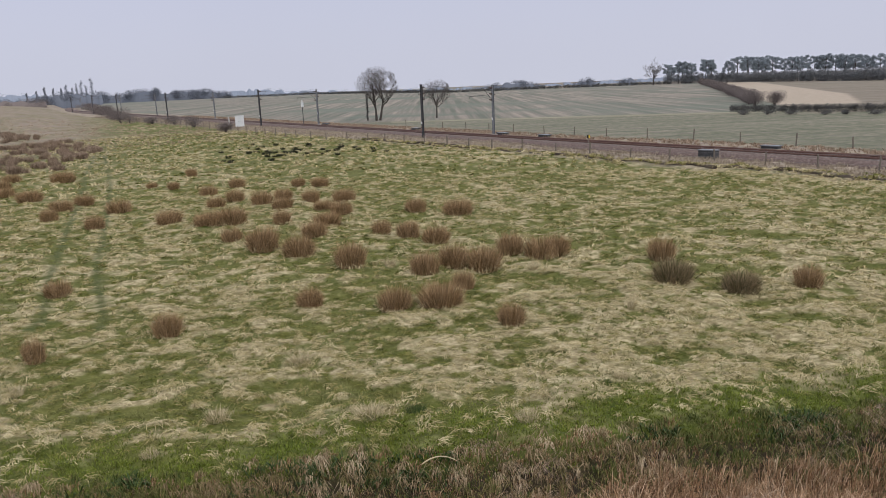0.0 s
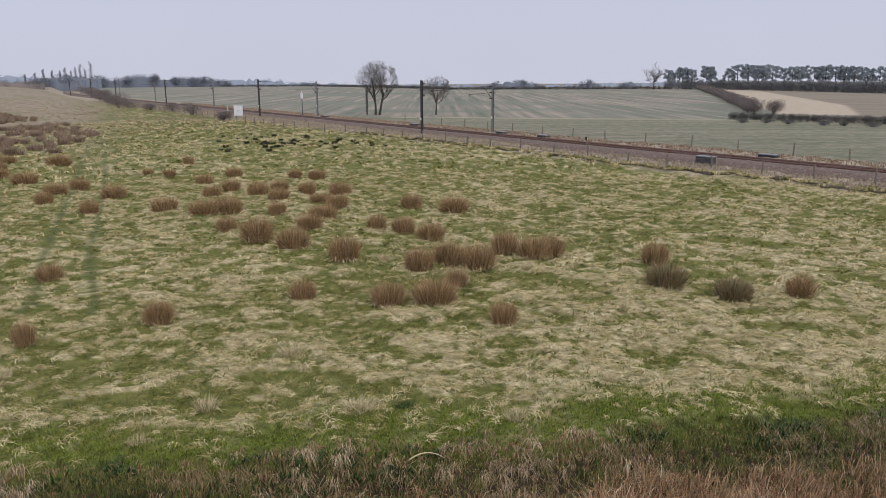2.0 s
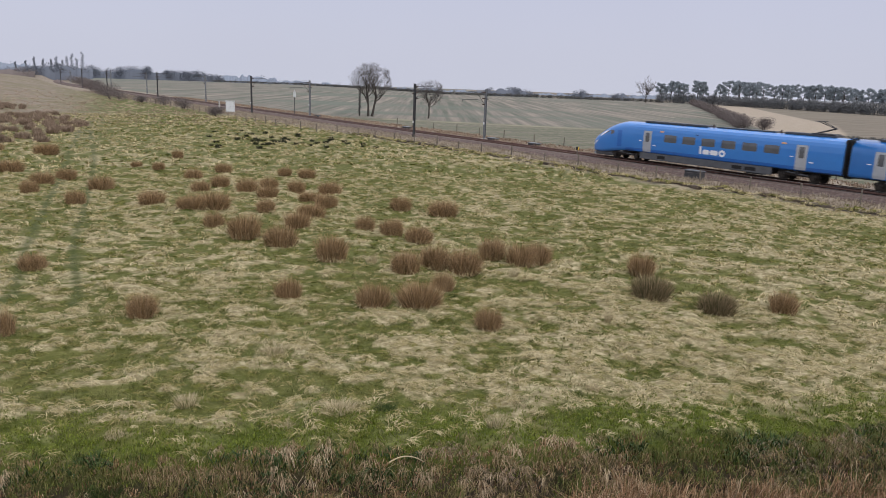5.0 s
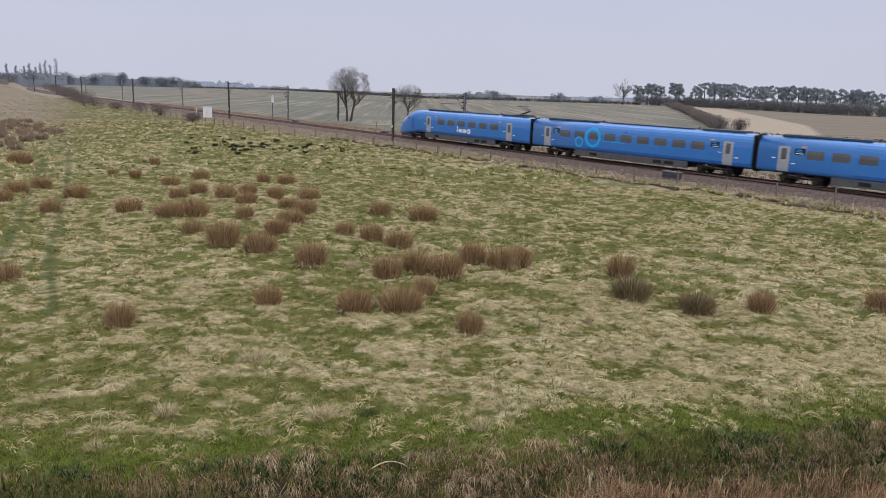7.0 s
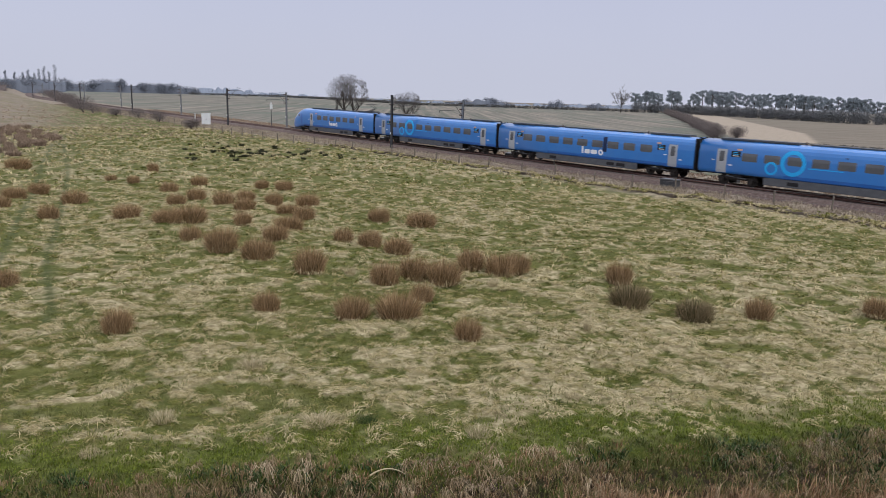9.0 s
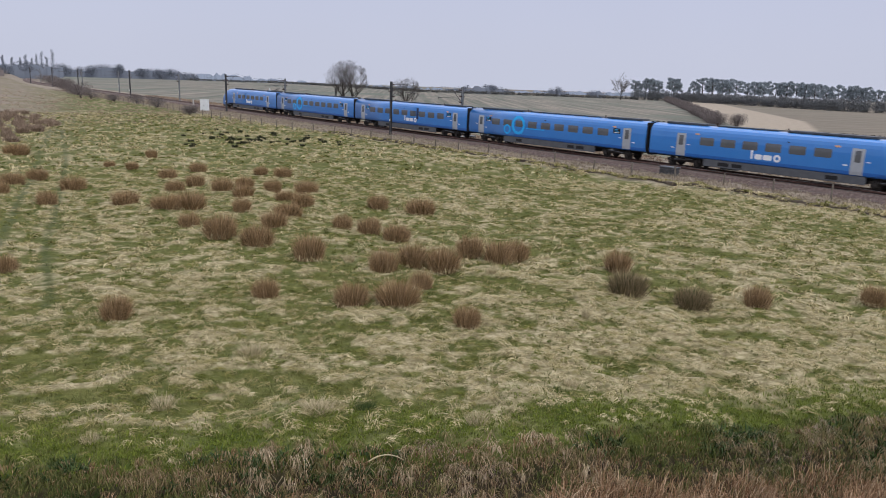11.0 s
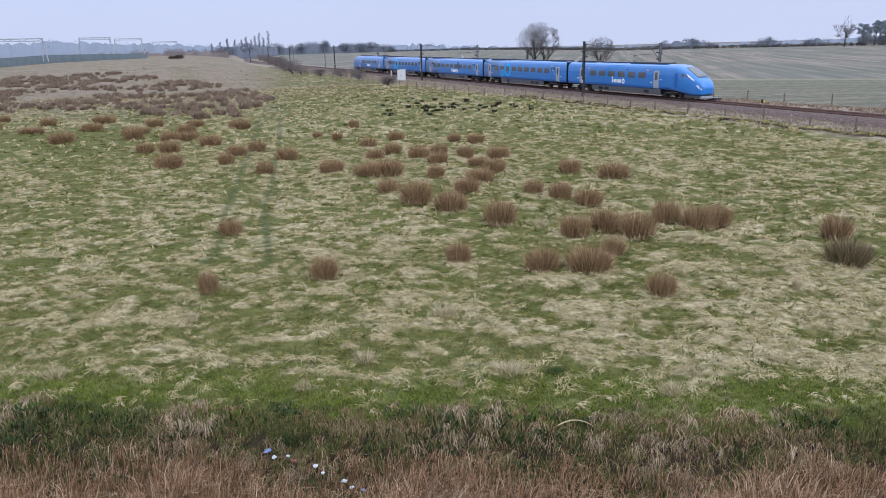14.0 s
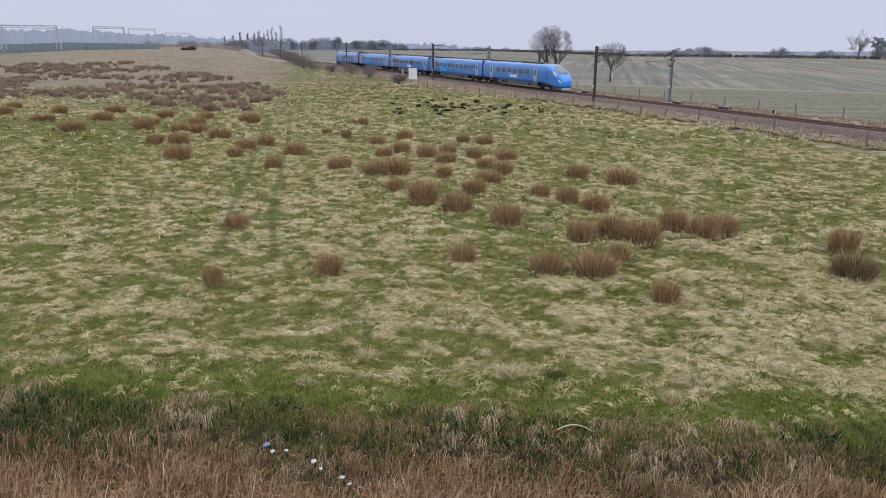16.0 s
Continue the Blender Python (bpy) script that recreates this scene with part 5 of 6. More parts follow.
for i in range(12):
    if i < 8:
        va, fa_ = blades(1300, rng, 0.33, 1.02, 0.0085, 0.44, 0.3, 0.34)
        vb, fb = blades(500, rng, 0.40, 0.72, 0.010, 0.62, 0.5, 0.6)
    else:
        va, fa_ = blades(420, rng, 0.34, 1.02, 0.021, 0.42, 0.3, 0.34)
        vb, fb = blades(150, rng, 0.42, 0.72, 0.024, 0.6, 0.5, 0.6)
    v, f = np.concatenate([va, vb]), np.concatenate([fa_, fb + len(va)])
    me_ob = mesh_np("rush_clump", v, f, RUSH_DARK if i in (6, 7) else RUSH if i < 8 else RUSH_BED)
    RUSH_MESH.append(me_ob.data)
    bpy.data.objects.remove(me_ob)


def ribbons(cx, cy, cz, per, rad, hgt, width, tone, rng, lie=0.5, lie_dir=2.9, wander=1.0, drop=0.0):
    """Arching ribbons that spill from each tussock centre to the ground: verts, faces and a tone a vertex."""
    k = len(cx)
    n = k * per
    rep_ = lambda a: np.repeat(np.broadcast_to(a, (k,)), per)
    a = rng.uniform(0, 2 * np.pi, n)
    ld = rep_(lie_dir + rng.normal(0, wander, k))
    dx, dy = np.cos(a) + lie * np.cos(ld), np.sin(a) + lie * np.sin(ld)
    q = np.hypot(dx, dy) + 1e-6
    dx, dy = dx / q, dy / q
    ln = rep_(rad) * rng.uniform(0.55, 1.2, n)
    hh = rep_(hgt) * rng.uniform(0.5, 1.2, n)
    off = rep_(rad) * 0.45 * np.sqrt(rng.random(n))
    oa = rng.uniform(0, 2 * np.pi, n)
    px, py, pz = rep_(cx) + off * np.cos(oa), rep_(cy) + off * np.sin(oa), rep_(cz)
    tw = rng.normal(0, 0.5, n)
    wx, wy = -dy * np.cos(tw), dx * np.cos(tw)
    wz = np.sin(tw)
    w = rep_(width) * rng.uniform(0.6, 1.3, n) / 2
    bend = rng.normal(0, 0.25, n)
    rows = []
    for t, zf, wf in ((0.0, -0.1, 0.8), (0.3, 1.0, 1.0), (0.7, 0.62, 0.85)):
        x_, y_ = px + ln * t * dx - dy * bend * ln * t * t, py + ln * t * dy + dx * bend * ln * t * t
        z_ = pz + hh * zf - drop * t * t
        for sg in (-1, 1):
            rows.append(np.stack([x_ + sg * wx * w * wf, y_ + sg * wy * w * wf, z_ + sg * wz * w * wf], 1))
    rows.append(np.stack([px + ln * dx - dy * bend * ln, py + ln * dy + dx * bend * ln, pz - 0.01 + 0.1 * hh - drop], 1))
    v = np.stack(rows, 1).reshape(-1, 3)
    b_ = np.arange(n)[:, None] * 7
    f = np.concatenate([b_ + [0, 1, 3], b_ + [0, 3, 2], b_ + [2, 3, 5], b_ + [2, 5, 4], b_ + [4, 5, 6]])
    return v, f, np.repeat(rep_(tone), 7)


def toned(ob, values):
    at = ob.data.attributes.new("tone", "FLOAT", "POINT")
    at.data.foreach_set("value", np.asarray(values, dtype=np.float32))
    return ob


SKIRT_MESH = []
for i in range(3):
    a = np.linspace(0, 6.2, 13)
    v, f, tn = ribbons(0.30 * np.cos(a), 0.30 * np.sin(a), 0 * a, 5, 0.26, 0.16, 0.018, 0.6 + 0.3 * rng.random(13), rng, 0.0)
    me_ob = toned(mesh_np("dead_grass_skirt", v, f, THATCH), tn)
    SKIRT_MESH.append(me_ob.data)
    bpy.data.objects.remove(me_ob)
RUSHES = """-14.5 26.6 .52 .66;-8.6 21.6 .49 .76;-11.4 19.2 .32 .7;-4.6 23.8 .48 .72;1.9 21 .45 .69;-1.7 23.1 .6 .76;-.2 23.1 .8 .87;.6 25.2 .43 .79;-.8 27.2 .6 .89;.3 28.4 .65 .89
1.5 27.9 .75 .92;2.7 29.8 .6 .93;3.8 29 .67 .91;4.6 29.5 .57 .82;-3.8 28.8 .69 1.0;-6.3 31.1 .78 .94;-8.2 32.5 .8 1.05;-10.3 35.1 .53 .71;-6.3 35.1 .66 .78;-8.6 38.7 .53 .77
-6.1 38.1 .81 .75;-3 34.6 .51 .76;-1.7 34 .59 .85;-.4 33 .7 .72;.8 40.5 .9 .9;-1.6 41.7 .67 .82;-15 39.8 .78 .86;-19.1 39.8 .57 .86;-23.3 43.1 .56 .84;-26.5 41.7 .95 1.0
-20.6 46.4 .82 .95;-30.9 48.9 .84 .9;-32.4 48.2 .71 .82;-25 47.9 .79 .84;-24.9 50.8 .74 .8;-29.3 52 .96 .84;-33.2 55.6 .84 .81;-34.9 55.5 .85 .92;-39.1 56.7 .95 1.1;-43.8 53.8 1.2 .95
-32.6 63.4 1.09 .95;-16.4 51.4 .66 .84;-15.3 54.9 .66 .71;-13.6 48 .65 .78;-20.1 55 .49 .55;-22.2 56.2 .46 .47;-21.5 63.4 .51 .73;-14 45.1 .61 .74;-11.6 39.6 .95 .95;-11.2 45.3 .72 .9
-9.6 43.7 .69 .77;-10.4 47.8 .64 .69;-8.3 46 .61 .8;-5.8 41.3 .7 .85;-7 42.9 .67 .61;-6.2 45.8 .78 .87;-8.8 52.8 .7 .75;-10.5 53.6 .54 .6;8.4 27.9 .58 .87;16.5 24.2 .45 .7;-12.5 38.6 .8 .8;12 23.6 .49 .79"""
GREENER = """7.8 24.5 .76 .82;9.7 23.4 .68 .74"""


def set_rush(x, y, r, h, i, label, group):
    o = new("rush_clump", RUSH_MESH[i])
    k_ = r / 0.5
    o.matrix_world = Matrix.Translation((x, y, gz(x, y) - 0.02)) @ Matrix.Rotation(i * 1.3 + x, 4, "Z") @ Matrix.Diagonal((k_, k_, h * 1.24, 1))
    tagged(o, label, "rush clump", group)
    if y < 47 and i < 8:
        sk = new("dead_grass_skirt", SKIRT_MESH[i % 3])
        sk.parent = o
        tagged(sk, "bleached dead leaves round the clump's foot")


i = 0
for block, lab, lo_, hi_ in ((RUSHES, "dry brown soft rush clump standing in the pasture", 0, 6), (GREENER, "dark olive rush clump with dry brown tips", 6, 8)):
    for item in block.replace("\n", ";").split(";"):
        x, y, r, h = map(float, item.split())
        set_rush(x, y, r, h, lo_ + i % (hi_ - lo_), lab, "rush clumps in the pasture")
        i += 1
# the dense far bed of rushes
rnd = random.Random(77)
BED = [(-140, 150), (-120, 172), (-87, 146), (-70, 135), (-44.6, 97.7), (-36, 74), (-48, 70), (-58, 76), (-75, 80), (-110, 100)]


def inside(x, y, poly):
    c, j = False, len(poly) - 1
    for i_ in range(len(poly)):
        (xi, yi), (xj, yj) = poly[i_], poly[j]
        if (yi > y) != (yj > y) and x < (xj - xi) * (y - yi) / (yj - yi) + xi:
            c = not c
        j = i_
    return c


made = 0
while made < 290:
    x, y = rnd.uniform(-140, -34), rnd.uniform(60, 172)
    if not inside(x, y, BED) or float(vnoise(x, y, 9, 2.0)) < 0.34:
        continue
    set_rush(x, y, rnd.uniform(0.5, 0.95), rnd.uniform(0.6, 0.85), 8 + rnd.randrange(4), "dry brown rush clump in the dense far bed", "rushes of the far bed")
    made += 1
va, fa_ = [], []
base_n = 0
rb = np.random.default_rng(78)
while len(va) < 320:
    x, y = rnd.uniform(-140, -34), rnd.uniform(66, 172)
    if not inside(x, y, BED) or float(vnoise(x, y, 9, 2.0)) < 0.36:
        continue
    v, f = blades(90, rb, 0.34, 1.0, 0.045, 0.42, 0.3, 0.34)
    k_ = rnd.uniform(0.8, 1.35)
    va.append(v * [k_, k_, rnd.uniform(0.7, 1.0)] + [x, y, gz(x, y)])
    fa_.append(f + base_n)
    base_n += len(v)
bed_rest = mesh_np("rush_bed", np.concatenate(va), np.concatenate(fa_), RUSH_BED)
tagged(bed_rest, "dense bed of small dry brown rushes", "rushes", kind="stuff")
for x, y in ((-52, 60), (-55, 66), (-60, 64), (-64, 70), (-47, 62), (-43, 66), (-70, 68), (-38.5, 66), (-50, 68), (-66, 61), (-36, 60), (-41, 60)):
    set_rush(x, y, rnd.uniform(0.8, 1.3), rnd.uniform(0.7, 0.95), rnd.randrange(6), "dry brown soft rush clump standing in the pasture", "rush clumps in the pasture")


# ---- grass ----
def tuft_field(name, x, y, per, h, w, splay, mat, label, seed, base=0.07, lie=0.0, lie_dir=0.0, flat=0.0, wander=0.5, category="grass"):
    """Tufts of per blades at the places x, y; h and w one value a tuft."""
    rng = np.random.default_rng(seed)
    n = len(x) * per
    cx, cy = np.repeat(x, per), np.repeat(y, per)
    hh, ww = np.repeat(h, per) * rng.uniform(0.55, 1.15, n), np.repeat(w, per)
    z0 = np.repeat(ground_z(x, y), per)
    a = rng.uniform(0, 2 * np.pi, n)
    br = np.repeat(base * np.sqrt(h / 0.2), per) * np.sqrt(rng.random(n))
    px, py = cx + br * np.cos(a), cy + br * np.sin(a)
    ln = splay * rng.uniform(0.3, 1.2, n)
    ld = np.repeat(lie_dir + rng.normal(0, wander, len(x)), per)
    dx, dy = np.cos(a) * ln + lie * np.cos(ld), np.sin(a) * ln + lie * np.sin(ld)
    fa = rng.uniform(0, 2 * np.pi, n)
    wx, wy = np.cos(fa) * ww / 2, np.sin(fa) * ww / 2
    rows = [np.stack([px - wx, py - wy, z0 - 0.03], 1), np.stack([px + wx, py + wy, z0 - 0.03], 1),
            np.stack([px + dx * hh * 0.35 - wx * 0.8, py + dy * hh * 0.35 - wy * 0.8, z0 + hh * 0.62 * (1 - 0.45 * flat)], 1),
            np.stack([px + dx * hh * 0.35 + wx * 0.8, py + dy * hh * 0.35 + wy * 0.8, z0 + hh * 0.62 * (1 - 0.45 * flat)], 1),
            np.stack([px + dx * hh, py + dy * hh, z0 + hh * (1 - 0.6 * flat) * np.clip(1.0 - 0.45 * np.hypot(dx, dy), 0.25, 1)], 1)]
    v = np.stack(rows, 1).reshape(-1, 3)
    b_ = np.arange(n)[:, None] * 5
    f = np.concatenate([b_ + [0, 1, 3], b_ + [0, 3, 2], b_ + [2, 3, 4]])
    o = mesh_np(name, v, f, mat)
    tagged(o, label, category, kind="stuff")
    return o


def scatter(n, r0, r1, seed, a0=-48, a1=40):
    rng = np.random.default_rng(seed)
    r = r0 * (r1 / r0) ** rng.random(n)
    a = np.radians(rng.uniform(a0, a1, n))
    return r * np.sin(a), r * np.cos(a), rng


def thatch(name, n, r0, r1, seed, per, rad, hgt, width, label, a0=-48, a1=40):
    """Low tussocks of matted grass, green to bleached, over the pasture."""
    rg = np.random.default_rng(seed)
    r = np.sqrt(r0 ** 2 + (r1 ** 2 - r0 ** 2) * rg.random(n))
    az = np.radians(rg.uniform(a0, a1, n))
    x, y = r * np.sin(az), r * np.cos(az)
    ok = (y > ditch_edge(x) + 0.3) & (line_offset(x, y)[0] < -9.2) & (tyre_mark(x, y) < 0.4)
    # bare of matted grass where the lush strip is
    ok &= rg.random(n) < 0.30 + 0.70 * sstep(0.7, 2.4, y - ditch_edge(x) + 1.4 * (vnoise(x, y, 1.3, 5.0) - 0.5))
    x, y = x[ok], y[ok]
    st = straw_share(x, y)
    patch_ = vnoise(x, y, 3.1, 12.0)
    k = len(x)
    pale = rg.random(k) < 0.25 + 0.5 * st + 0.3 * (patch_ - 0.5)
    pale &= rg.random(k) > 0.95 * np.exp(-((x + 50) / 11) ** 2 - ((y - 57) / 5) ** 2)
    tone = np.where(pale, 0.56 + 0.30 * rg.random(k) + 0.06 * st, 0.08 + 0.42 * rg.random(k) + 0.06 * patch_)
    sc = rg.uniform(0.65, 1.3, k) * np.where(pale, 1.1, 0.9)
    v, f, tn = ribbons(x, y, ground_z(x, y), per, rad * sc, hgt * sc * np.where(pale, 1.1, 0.8), width, tone, rg, 1.3, np.where(rg.random(k) < 0.5, 0.1, 3.2), 0.55)
    o = toned(mesh_np(name, v, f, THATCH), tn)
    tagged(o, label, "grass", kind="stuff")


thatch("matted_grass", 8800, 12.5, 27, 101, 18, 0.24, 0.058, 0.011, "matted pasture grass in low tussocks, green and bleached")
thatch("matted_grass", 15500, 27, 58, 102, 8, 0.28, 0.085, 0.026, "matted pasture grass in low tussocks, green and bleached")
thatch("far_matted_grass", 13000, 58, 135, 107, 5, 0.40, 0.14, 0.07, "matted grass on the far pasture, green and bleached", -48, 14)
x, y, rg = scatter(9000, 110, 230, 106, -48, 0)
ok = (line_offset(x, y)[0] < -9.5) & (rg.random(len(x)) < 0.25 + 0.6 * vnoise(x, y, 14, 6.0))
tuft_field("far_dead_grass", x[ok], y[ok], 7, rg.uniform(0.2, 0.42, len(x))[ok], 0.045 + 0.0002 * y[ok], 1.0, BANK, "pale dead grass on the far pasture", 12, 0.25, 0.8, 2.9, 0.5, 1.0)
x, y, rg = scatter(15000, 12.5, 45, 102)
ok = (y > ditch_edge(x) + 0.1) & (line_offset(x, y)[0] < -9) & (rg.random(len(x)) > 0.55 * straw_share(x, y))
r = np.hypot(x, y)
sz = rg.uniform(0.05, 0.12, len(x)) * (1 + r / 150)
tuft_field("pasture_grass", x[ok], y[ok], 8, sz[ok], 0.008 + 0.0003 * r[ok], 1.1, GREEN, "short green pasture grass", 2, 0.14, 0.6, 2.9, 0.3, 1.2)
# lush strip at the ditch's lip
rg = np.random.default_rng(103)
x = rg.uniform(-14, 14, 6000)
y = ditch_edge(x) + rg.normal(0.8, 0.7, 6000) + 0.8 * (vnoise(x, 0 * x, 1.1, 4.0) - 0.5)
tuft_field("lush_grass", x, y, 9, rg.uniform(0.04, 0.12, 6000), np.full(6000, 0.012), 1.0, LUSH, "lush green grass along the ditch's lip", 3, 0.09)
# ditch vegetation: brown stems, pale bleached bunches, dark herbs
x = rg.uniform(-17, 17, 7000)
y = ditch_edge(x) - rg.uniform(-0.15, 4.4, 7000)
hh = rg.uniform(0.25, 0.9, 7000) * (0.3 + 1.1 * vnoise(x, y, 0.9)) * (0.2 + 0.8 * sstep(0.5, 1.9, ditch_edge(x) - y))
tuft_field("ditch_grass", x, y, 13, hh, np.full(7000, 0.013), 0.75, REED, "tall brown dead grass filling the ditch", 4, 0.09, 0.25, 0.4)
x = rg.uniform(-17, 17, 900)
y = ditch_edge(x) - rg.uniform(-0.3, 1.2, 900)
keep = vnoise(x, y, 1.3, 8.0) > 0.64
x, y = x[keep], y[keep]
tuft_field("bleached_grass", x, y, 16, rg.uniform(0.15, 0.32, len(x)), np.full(len(x), 0.008), 0.9, BANK, "bleached grass bunches hanging over the ditch's lip", 5, 0.08, 1.0, -1.6, 0.5)
x = rg.uniform(-17, 17, 5200)
y = ditch_edge(x) - rg.uniform(2.9, 6.5, 5200)
keep = (vnoise(x, y, 1.6, 3.0) > 0.42)
x, y = x[keep], y[keep]
tuft_field("bank_grass", x, y, 13, rg.uniform(0.25, 0.7, len(x)) * (0.4 + vnoise(x, y, 1.6, 3.0)), np.full(len(x), 0.012), 0.6, BANK, "pale brown dead grass on the near bank of the ditch", 6, 0.09, 0.4, 0.4)
x = rg.uniform(-17, 17, 2200)
y = ditch_edge(x) - rg.uniform(-0.1, 2.6, 2200)
keep = vnoise(x, y, 1.5, 11.0) > 0.52
x, y = x[keep], y[keep]
tuft_field("ditch_herbs", x, y, 12, rg.uniform(0.1, 0.3, len(x)), np.full(len(x), 0.028), 1.2, BRAMBLE, "dark green herbs and bramble in the ditch", 7, 0.12)
# matted grass hanging over the ditch's lip and down its face
rg = np.random.default_rng(109)
x = rg.uniform(-17, 17, 1500)
d = rg.uniform(-0.35, 1.9, 1500)
y = ditch_edge(x) - d
pn = vnoise(x, y, 1.1, 15.0) + 0.1 * rg.normal(0, 1, 1500)
tn = np.where(pn > 0.70, rg.uniform(0.5, 0.85, 1500), np.where(pn > 0.52, rg.uniform(0.3, 0.52, 1500), rg.uniform(0.0, 0.26, 1500)))
v, f, tn = ribbons(x, y, ground_z(x, y) + 0.03, 24, rg.uniform(0.14, 0.30, 1500), rg.uniform(0.06, 0.15, 1500), 0.009, tn, rg, 0.9, -1.5, 0.6, 0.14)
tagged(toned(mesh_np("hanging_grass", v, f, LIP), tn), "dead and green grass hanging over the ditch's lip", "grass", kind="stuff")
x = rg.uniform(-14, 14, 3000)
y = ditch_edge(x) - rg.uniform(0.1, 2.6, 3000)
pn = vnoise(x, y, 0.8, 19.0)
v, f, tn = ribbons(x, y, ground_z(x, y), 10, rg.uniform(0.14, 0.26, 3000), rg.uniform(0.06, 0.16, 3000), 0.012, np.where(pn > 0.42, rg.uniform(0.36, 0.6, 3000), rg.uniform(0.08, 0.34, 3000)), rg, 0.5, -1.5, 0.9, 0.05)
tagged(toned(mesh_np("ditch_undergrowth", v, f, LIP), tn), "low dark undergrowth on the ditch's face", "undergrowth", kind="stuff")
x = rg.uniform(-17, 17, 4200)
y = ditch_edge(x) - rg.uniform(0.9, 4.0, 4200)
tuft_field("ditch_stems", x, y, 13, rg.uniform(0.3, 0.75, 4200) * (0.35 + vnoise(x, y, 1.2, 21.0)), np.full(4200, 0.011), 0.55, REED, "fine red-brown dead stems in the ditch", 14, 0.08, 0.3, 0.6)
# eroded earth step where the verge meets the field
ss = np.arange(168, 292, 0.35)
lift = 0.02 + 0.55 * np.clip(vnoise(ss, 0 * ss, 2.2, 3.0) * vnoise(ss, 0 * ss, 11.0, 5.0) + 0.2 * vnoise(ss, 0 * ss, 0.7, 6.0) - 0.12, 0, 0.5)
shift_ = 0.9 * (vnoise(ss, 0 * ss, 3.0, 7.0) - 0.5) + 0.7 * (vnoise(ss, 0 * ss, 0.8, 8.0) - 0.5)
vs = []
for o_, up in ((-9.5, -0.25), (-9.35, 0.25), (-9.25, 0.72), (-9.1, 1.0), (-8.9, 0.7), (-8.3, -0.4)):
    X, Y, _ = line_at(ss, o_ + shift_)
    vs.append(np.stack([X, Y, ground_z(X, Y) + lift * up + 0.05 * (vnoise(X * 3, Y * 3, 0.9, o_) - 0.5)], 1))
vs = np.stack(vs, 1)
ids = np.arange(len(ss) * 6).reshape(len(ss), 6)
step_ob = mesh_np("earth_step", vs.reshape(-1, 3), np.concatenate([np.stack([ids[:-1, q_], ids[1:, q_], ids[1:, q_ + 1], ids[:-1, q_ + 1]], -1) for q_ in range(5)]), SOIL)
tagged(step_ob, "eroded dark earth step along the edge of the pasture", "earth bank", kind="stuff")
s = rg.uniform(168, 292, 1100)
x, y, _ = line_at(s, -9.1 + 0.9 * (vnoise(s, 0 * s, 3.0, 7.0) - 0.5) + rg.normal(0.1, 0.4, 1100))
v, f, tn = ribbons(x, y, ground_z(x, y) + 0.1, 8, rg.uniform(0.25, 0.5, 1100), rg.uniform(0.08, 0.2, 1100), 0.045, rg.uniform(0.25, 0.85, 1100), rg, 0.4, -1.5, 1.0)
tagged(toned(mesh_np("field_edge_grass", v, f, THATCH), tn), "rough grass spilling over the earth step at the field's edge", "grass", kind="stuff")
# rough verge along the line
rg = np.random.default_rng(104)
s = rg.uniform(150, 470, 6500)
X, Y, _ = line_at(s, np.where(s < 290, rg.uniform(-8.6, -0.7, 6500), rg.uniform(-10.0, -0.7, 6500)))
tuft_field("verge_grass", X, Y, 8, rg.uniform(0.15, 0.4, 6500), np.full(6500, 0.035), 0.8, VERGE, "tall bleached grass on the railway verge", 8, 0.15)
s = rg.uniform(150, 430, 5000)
X, Y, _ = line_at(s, np.where(s < 290, rg.uniform(-7.4, -0.9, 5000), rg.uniform(-9.5, -0.9, 5000)))
tuft_field("verge_scrub", X, Y, 8, rg.uniform(0.15, 0.5, 5000), np.full(5000, 0.025), 0.8, VERGE, "brown brambles and dead stems on the railway verge", 9, 0.15)
s = rg.uniform(190, 420, 4500)
X, Y, _ = line_at(s, rg.uniform(4.8, 8.8, 4500))
tuft_field("far_verge_grass", X, Y, 8, rg.uniform(0.14, 0.36, 4500), np.full(4500, 0.05), 0.8, BANK, "bleached grass on the far railway verge", 10, 0.15)
# molehill-like clods of dark sedge near the line
rg = np.random.default_rng(105)
x = rg.normal(-16.5, 4.5, 60)
y = 84 + rg.normal(0, 4.5, 60) - 0.2 * (x + 16)
tuft_field("dark_sedge_tussocks", x, y, 60, rg.uniform(0.22, 0.42, 60), np.full(60, 0.05), 0.7, SEDGE, "dark sedge tussocks near the field's edge", 11, 0.2)


# ---- single pale tufts, dead stems, litter ----
def grass_bunch(x, y, r, h, seed, mat, label):
    rng = np.random.default_rng(seed)
    v, f = blades(300, rng, 0.24, h, 0.010, 1.15, 0.6, 0.6)
    v[:, :2] *= r / 0.35
    o = mesh_np("grass_tussock", v, f, mat)
    o.matrix_world = Matrix.Translation((x, y, gz(x, y)))
    tagged(o, label, "grass tussock", "tussocks in the pasture")


for i, (x, y, r, h) in enumerate(((-12.1, 13.4, .34, .3), (-6.1, 13.6, .22, .26), (-1.8, 15.0, .4, .42), (1.6, 14.4, .32, .34), (-2.8, 14.4, .2, .2), (4.1, 16.6, .25, .27), (-4.0, 18.6, .36, .5), (-2.2, 28.6, .27, .5), (3.3, 27.0, .26, .45), (-5.2, 15.2, .3, .38), (-10.9, 17.3, .22, .45), (5.6, 21.5, .12, .8))):
    grass_bunch(x, y, r, h, 400 + i, STRAW, "bleached dead grass tussock in the pasture")
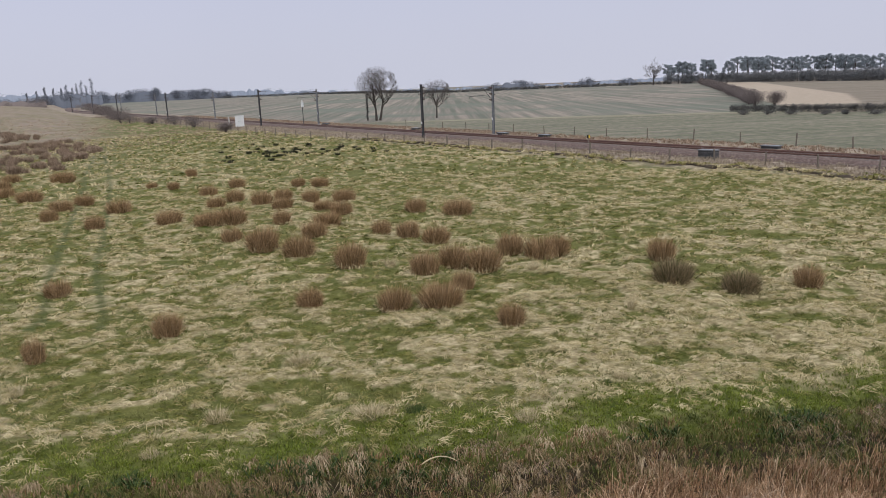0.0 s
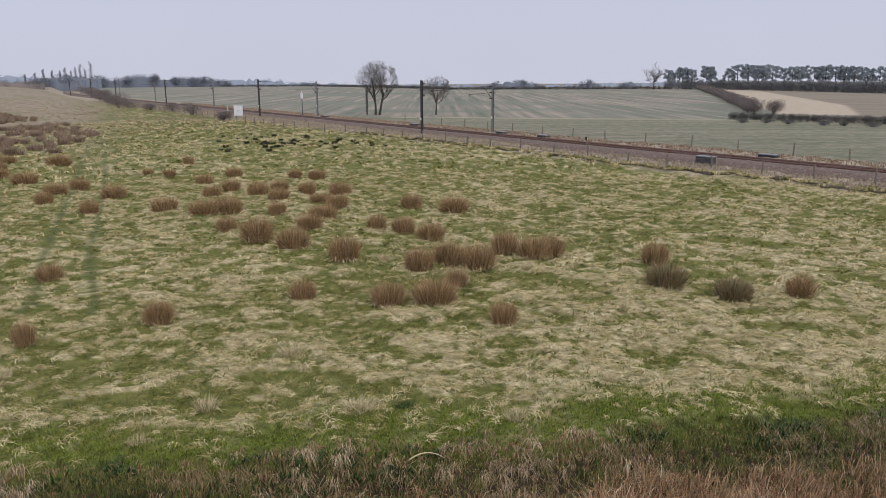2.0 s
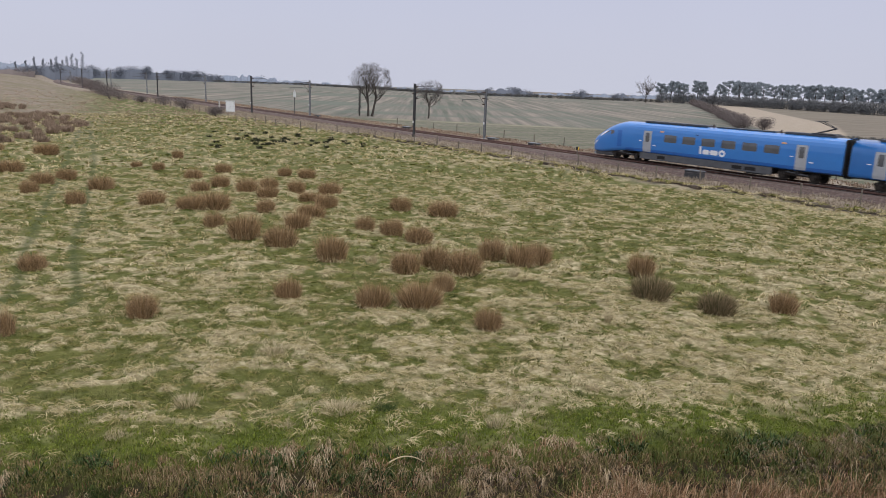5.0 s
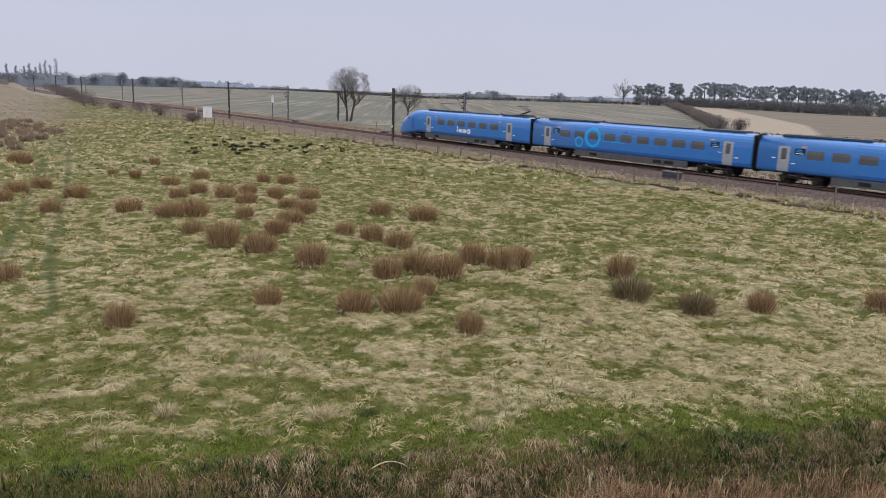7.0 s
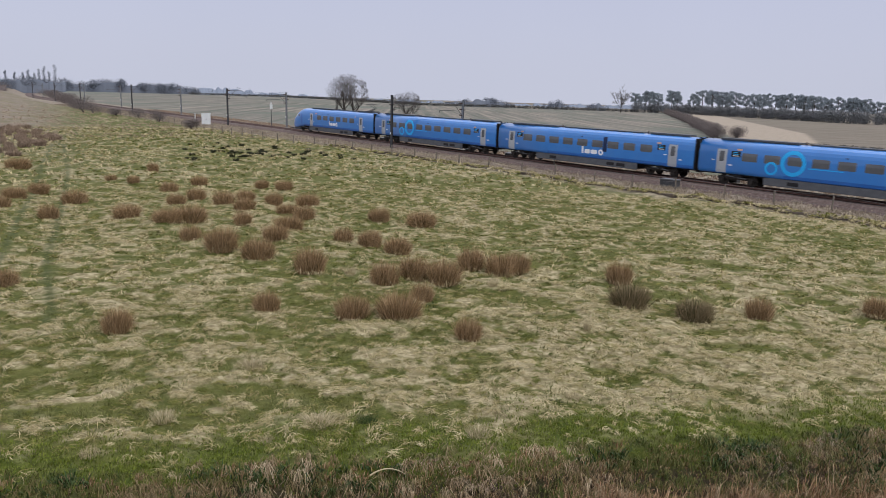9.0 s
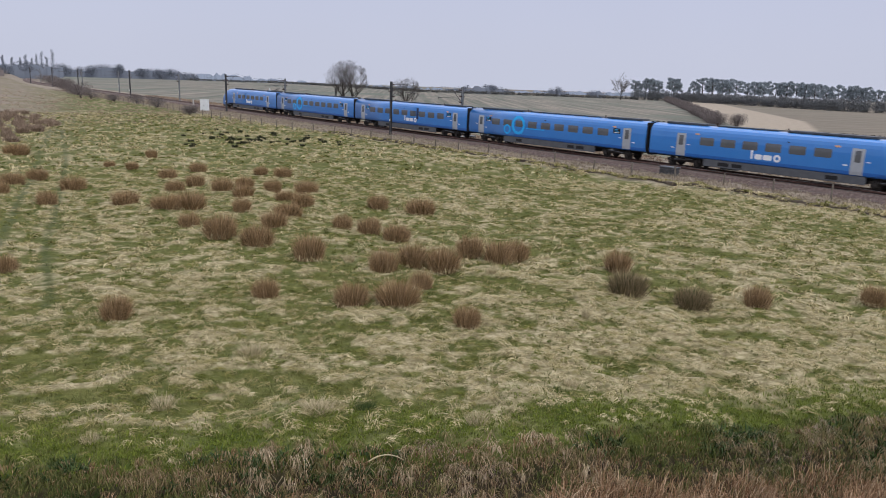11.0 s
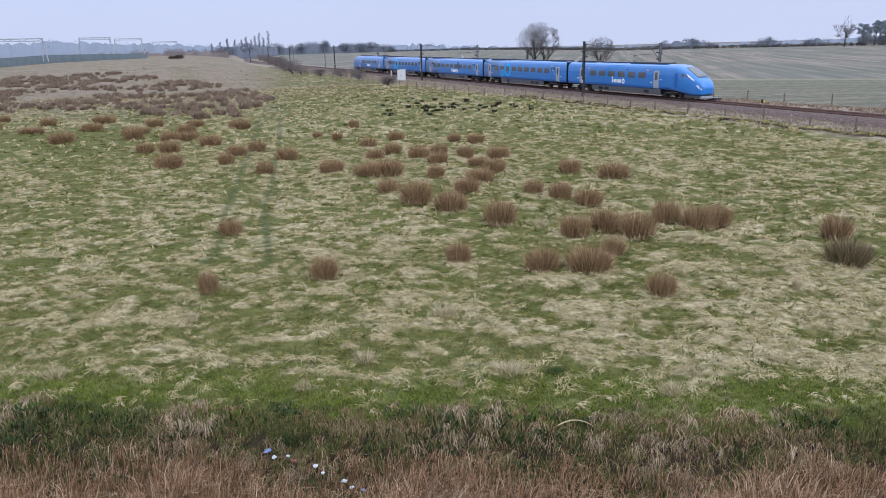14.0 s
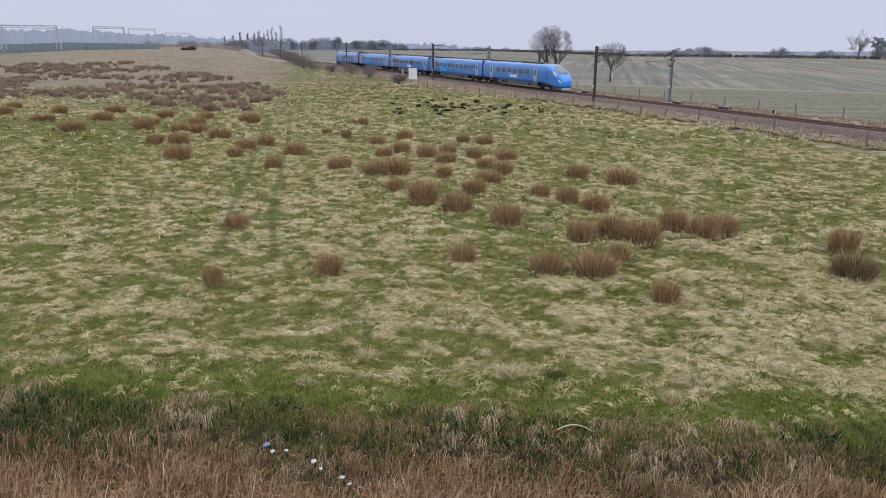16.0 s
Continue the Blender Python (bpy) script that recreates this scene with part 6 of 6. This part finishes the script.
for i, (x, y, r, h) in enumerate(((-0.8, 15.1, .3, .22), (3.6, 16.2, .25, .12), (-5.6, 12.0, .35, .3), (0.9, 24.6, .5, .1))):
    grass_bunch(x, y, r, h * 1.3, 430 + i, BRAMBLE, "dark green herb rosette in the pasture")


def bent_reed(x, y, span, rise):
    pts = [(Vector((span * (u - 0.5), 0.12 * u, rise * math.sin(math.pi * min(1.0, 0.12 + 0.8 * u)) ** 0.8)), 0.016 * (1 - 0.5 * u)) for u in np.linspace(0, 1, 10)]
    v, f = tubes([pts], 6)
    o = mesh_np("bent_reed", v, f, STRAW, smooth=True)
    o.matrix_world = Matrix.Translation((x, y, gz(x, y) + 0.12))
    tagged(o, "pale broken reed stalk arching over the ditch", "reed")


bent_reed(-0.28, 12.98, 0.66, 0.2)


def litter(x, y, size, seed, mat, label):
    rng = np.random.default_rng(seed)
    bm = bmesh.new()
    bmesh.ops.create_icosphere(bm, subdivisions=2, radius=size)
    for v in bm.verts:
        k_ = 0.6 + 0.7 * rng.random()
        v.co = Vector((v.co.x * k_ * 1.3, v.co.y * k_, v.co.z * k_ * 0.6))
    o = part("litter", bm, mat)
    o.matrix_world = Matrix.Translation((x, y, gz(x, y) + 0.26)) @ Matrix.Rotation(seed, 4, "Z")
    tagged(o, label, "litter", "litter in the ditch")


for i, (x, y, s_, mt, lab) in enumerate(((-5.6, 10.95, .09, LITTER_B, "crumpled blue plastic wrapper caught in the ditch grass"), (-5.45, 10.8, .07, LITTER_W, "crumpled white plastic bag caught in the ditch grass"),
                                         (-5.2, 10.85, .05, LITTER_W, "crumpled white plastic bag caught in the ditch grass"), (-5.05, 10.7, .06, LITTER_R, "faded red wrapper caught in the ditch grass"),
                                         (-4.65, 10.65, .07, LITTER_W, "crumpled white plastic bag caught in the ditch grass"), (-4.5, 10.5, .05, LITTER_W, "crumpled white plastic bag caught in the ditch grass"),
                                         (-4.1, 10.45, .07, LITTER_W, "crumpled white plastic bag caught in the ditch grass"), (-3.95, 10.3, .06, LITTER_W, "crumpled white plastic bag caught in the ditch grass"), (-3.75, 10.3, .05, LITTER_B, "crumpled blue plastic wrapper caught in the ditch grass"))):
    litter(x * 1.08, (10.62 + (y - 10.62) * 0.45) * 1.08, s_ * 0.62, 500 + i, mt, lab)


# ---- what moves: the train runs away along the near track ----
NOSE = [(0.0, 181.5), (3.0, 228.5), (5.5, 267.2), (7.0, 290.5), (8.0, 306.2), (10.5, 345.1), (11.0, 352.8), (12.5, 375.9), (14.5, 406.3), (16.0, 428.6)]
nose_fit = np.polyfit([a for a, _ in NOSE], [b for _, b in NOSE], 2)


def car_pose(centre, flip):
    a, b_ = (np.array(line_at(centre + d, TRACK_C[0])) for d in (9.1, -9.1))
    c = (a + b_) / 2
    d = Vector(a - b_)
    yaw = math.atan2(d.y, d.x)
    pitch = math.atan2(d.z, math.hypot(d.x, d.y))
    m = Matrix.Translation(c) @ Matrix.Rotation(yaw, 4, "Z") @ Matrix.Rotation(-pitch, 4, "Y")
    return m @ Matrix.Rotation(math.pi, 4, "Z") if flip else m


def motions():
    for k_, car in enumerate(TRAIN):
        rows = []
        for t in np.arange(0, 16.01, 0.5):
            s = float(np.polyval(nose_fit, t)) + 0.1 - 13.0 - 25.75 * k_
            rows.append((float(t), car_pose(s, k_ == 4)))
        walk(car, rows)


motions()
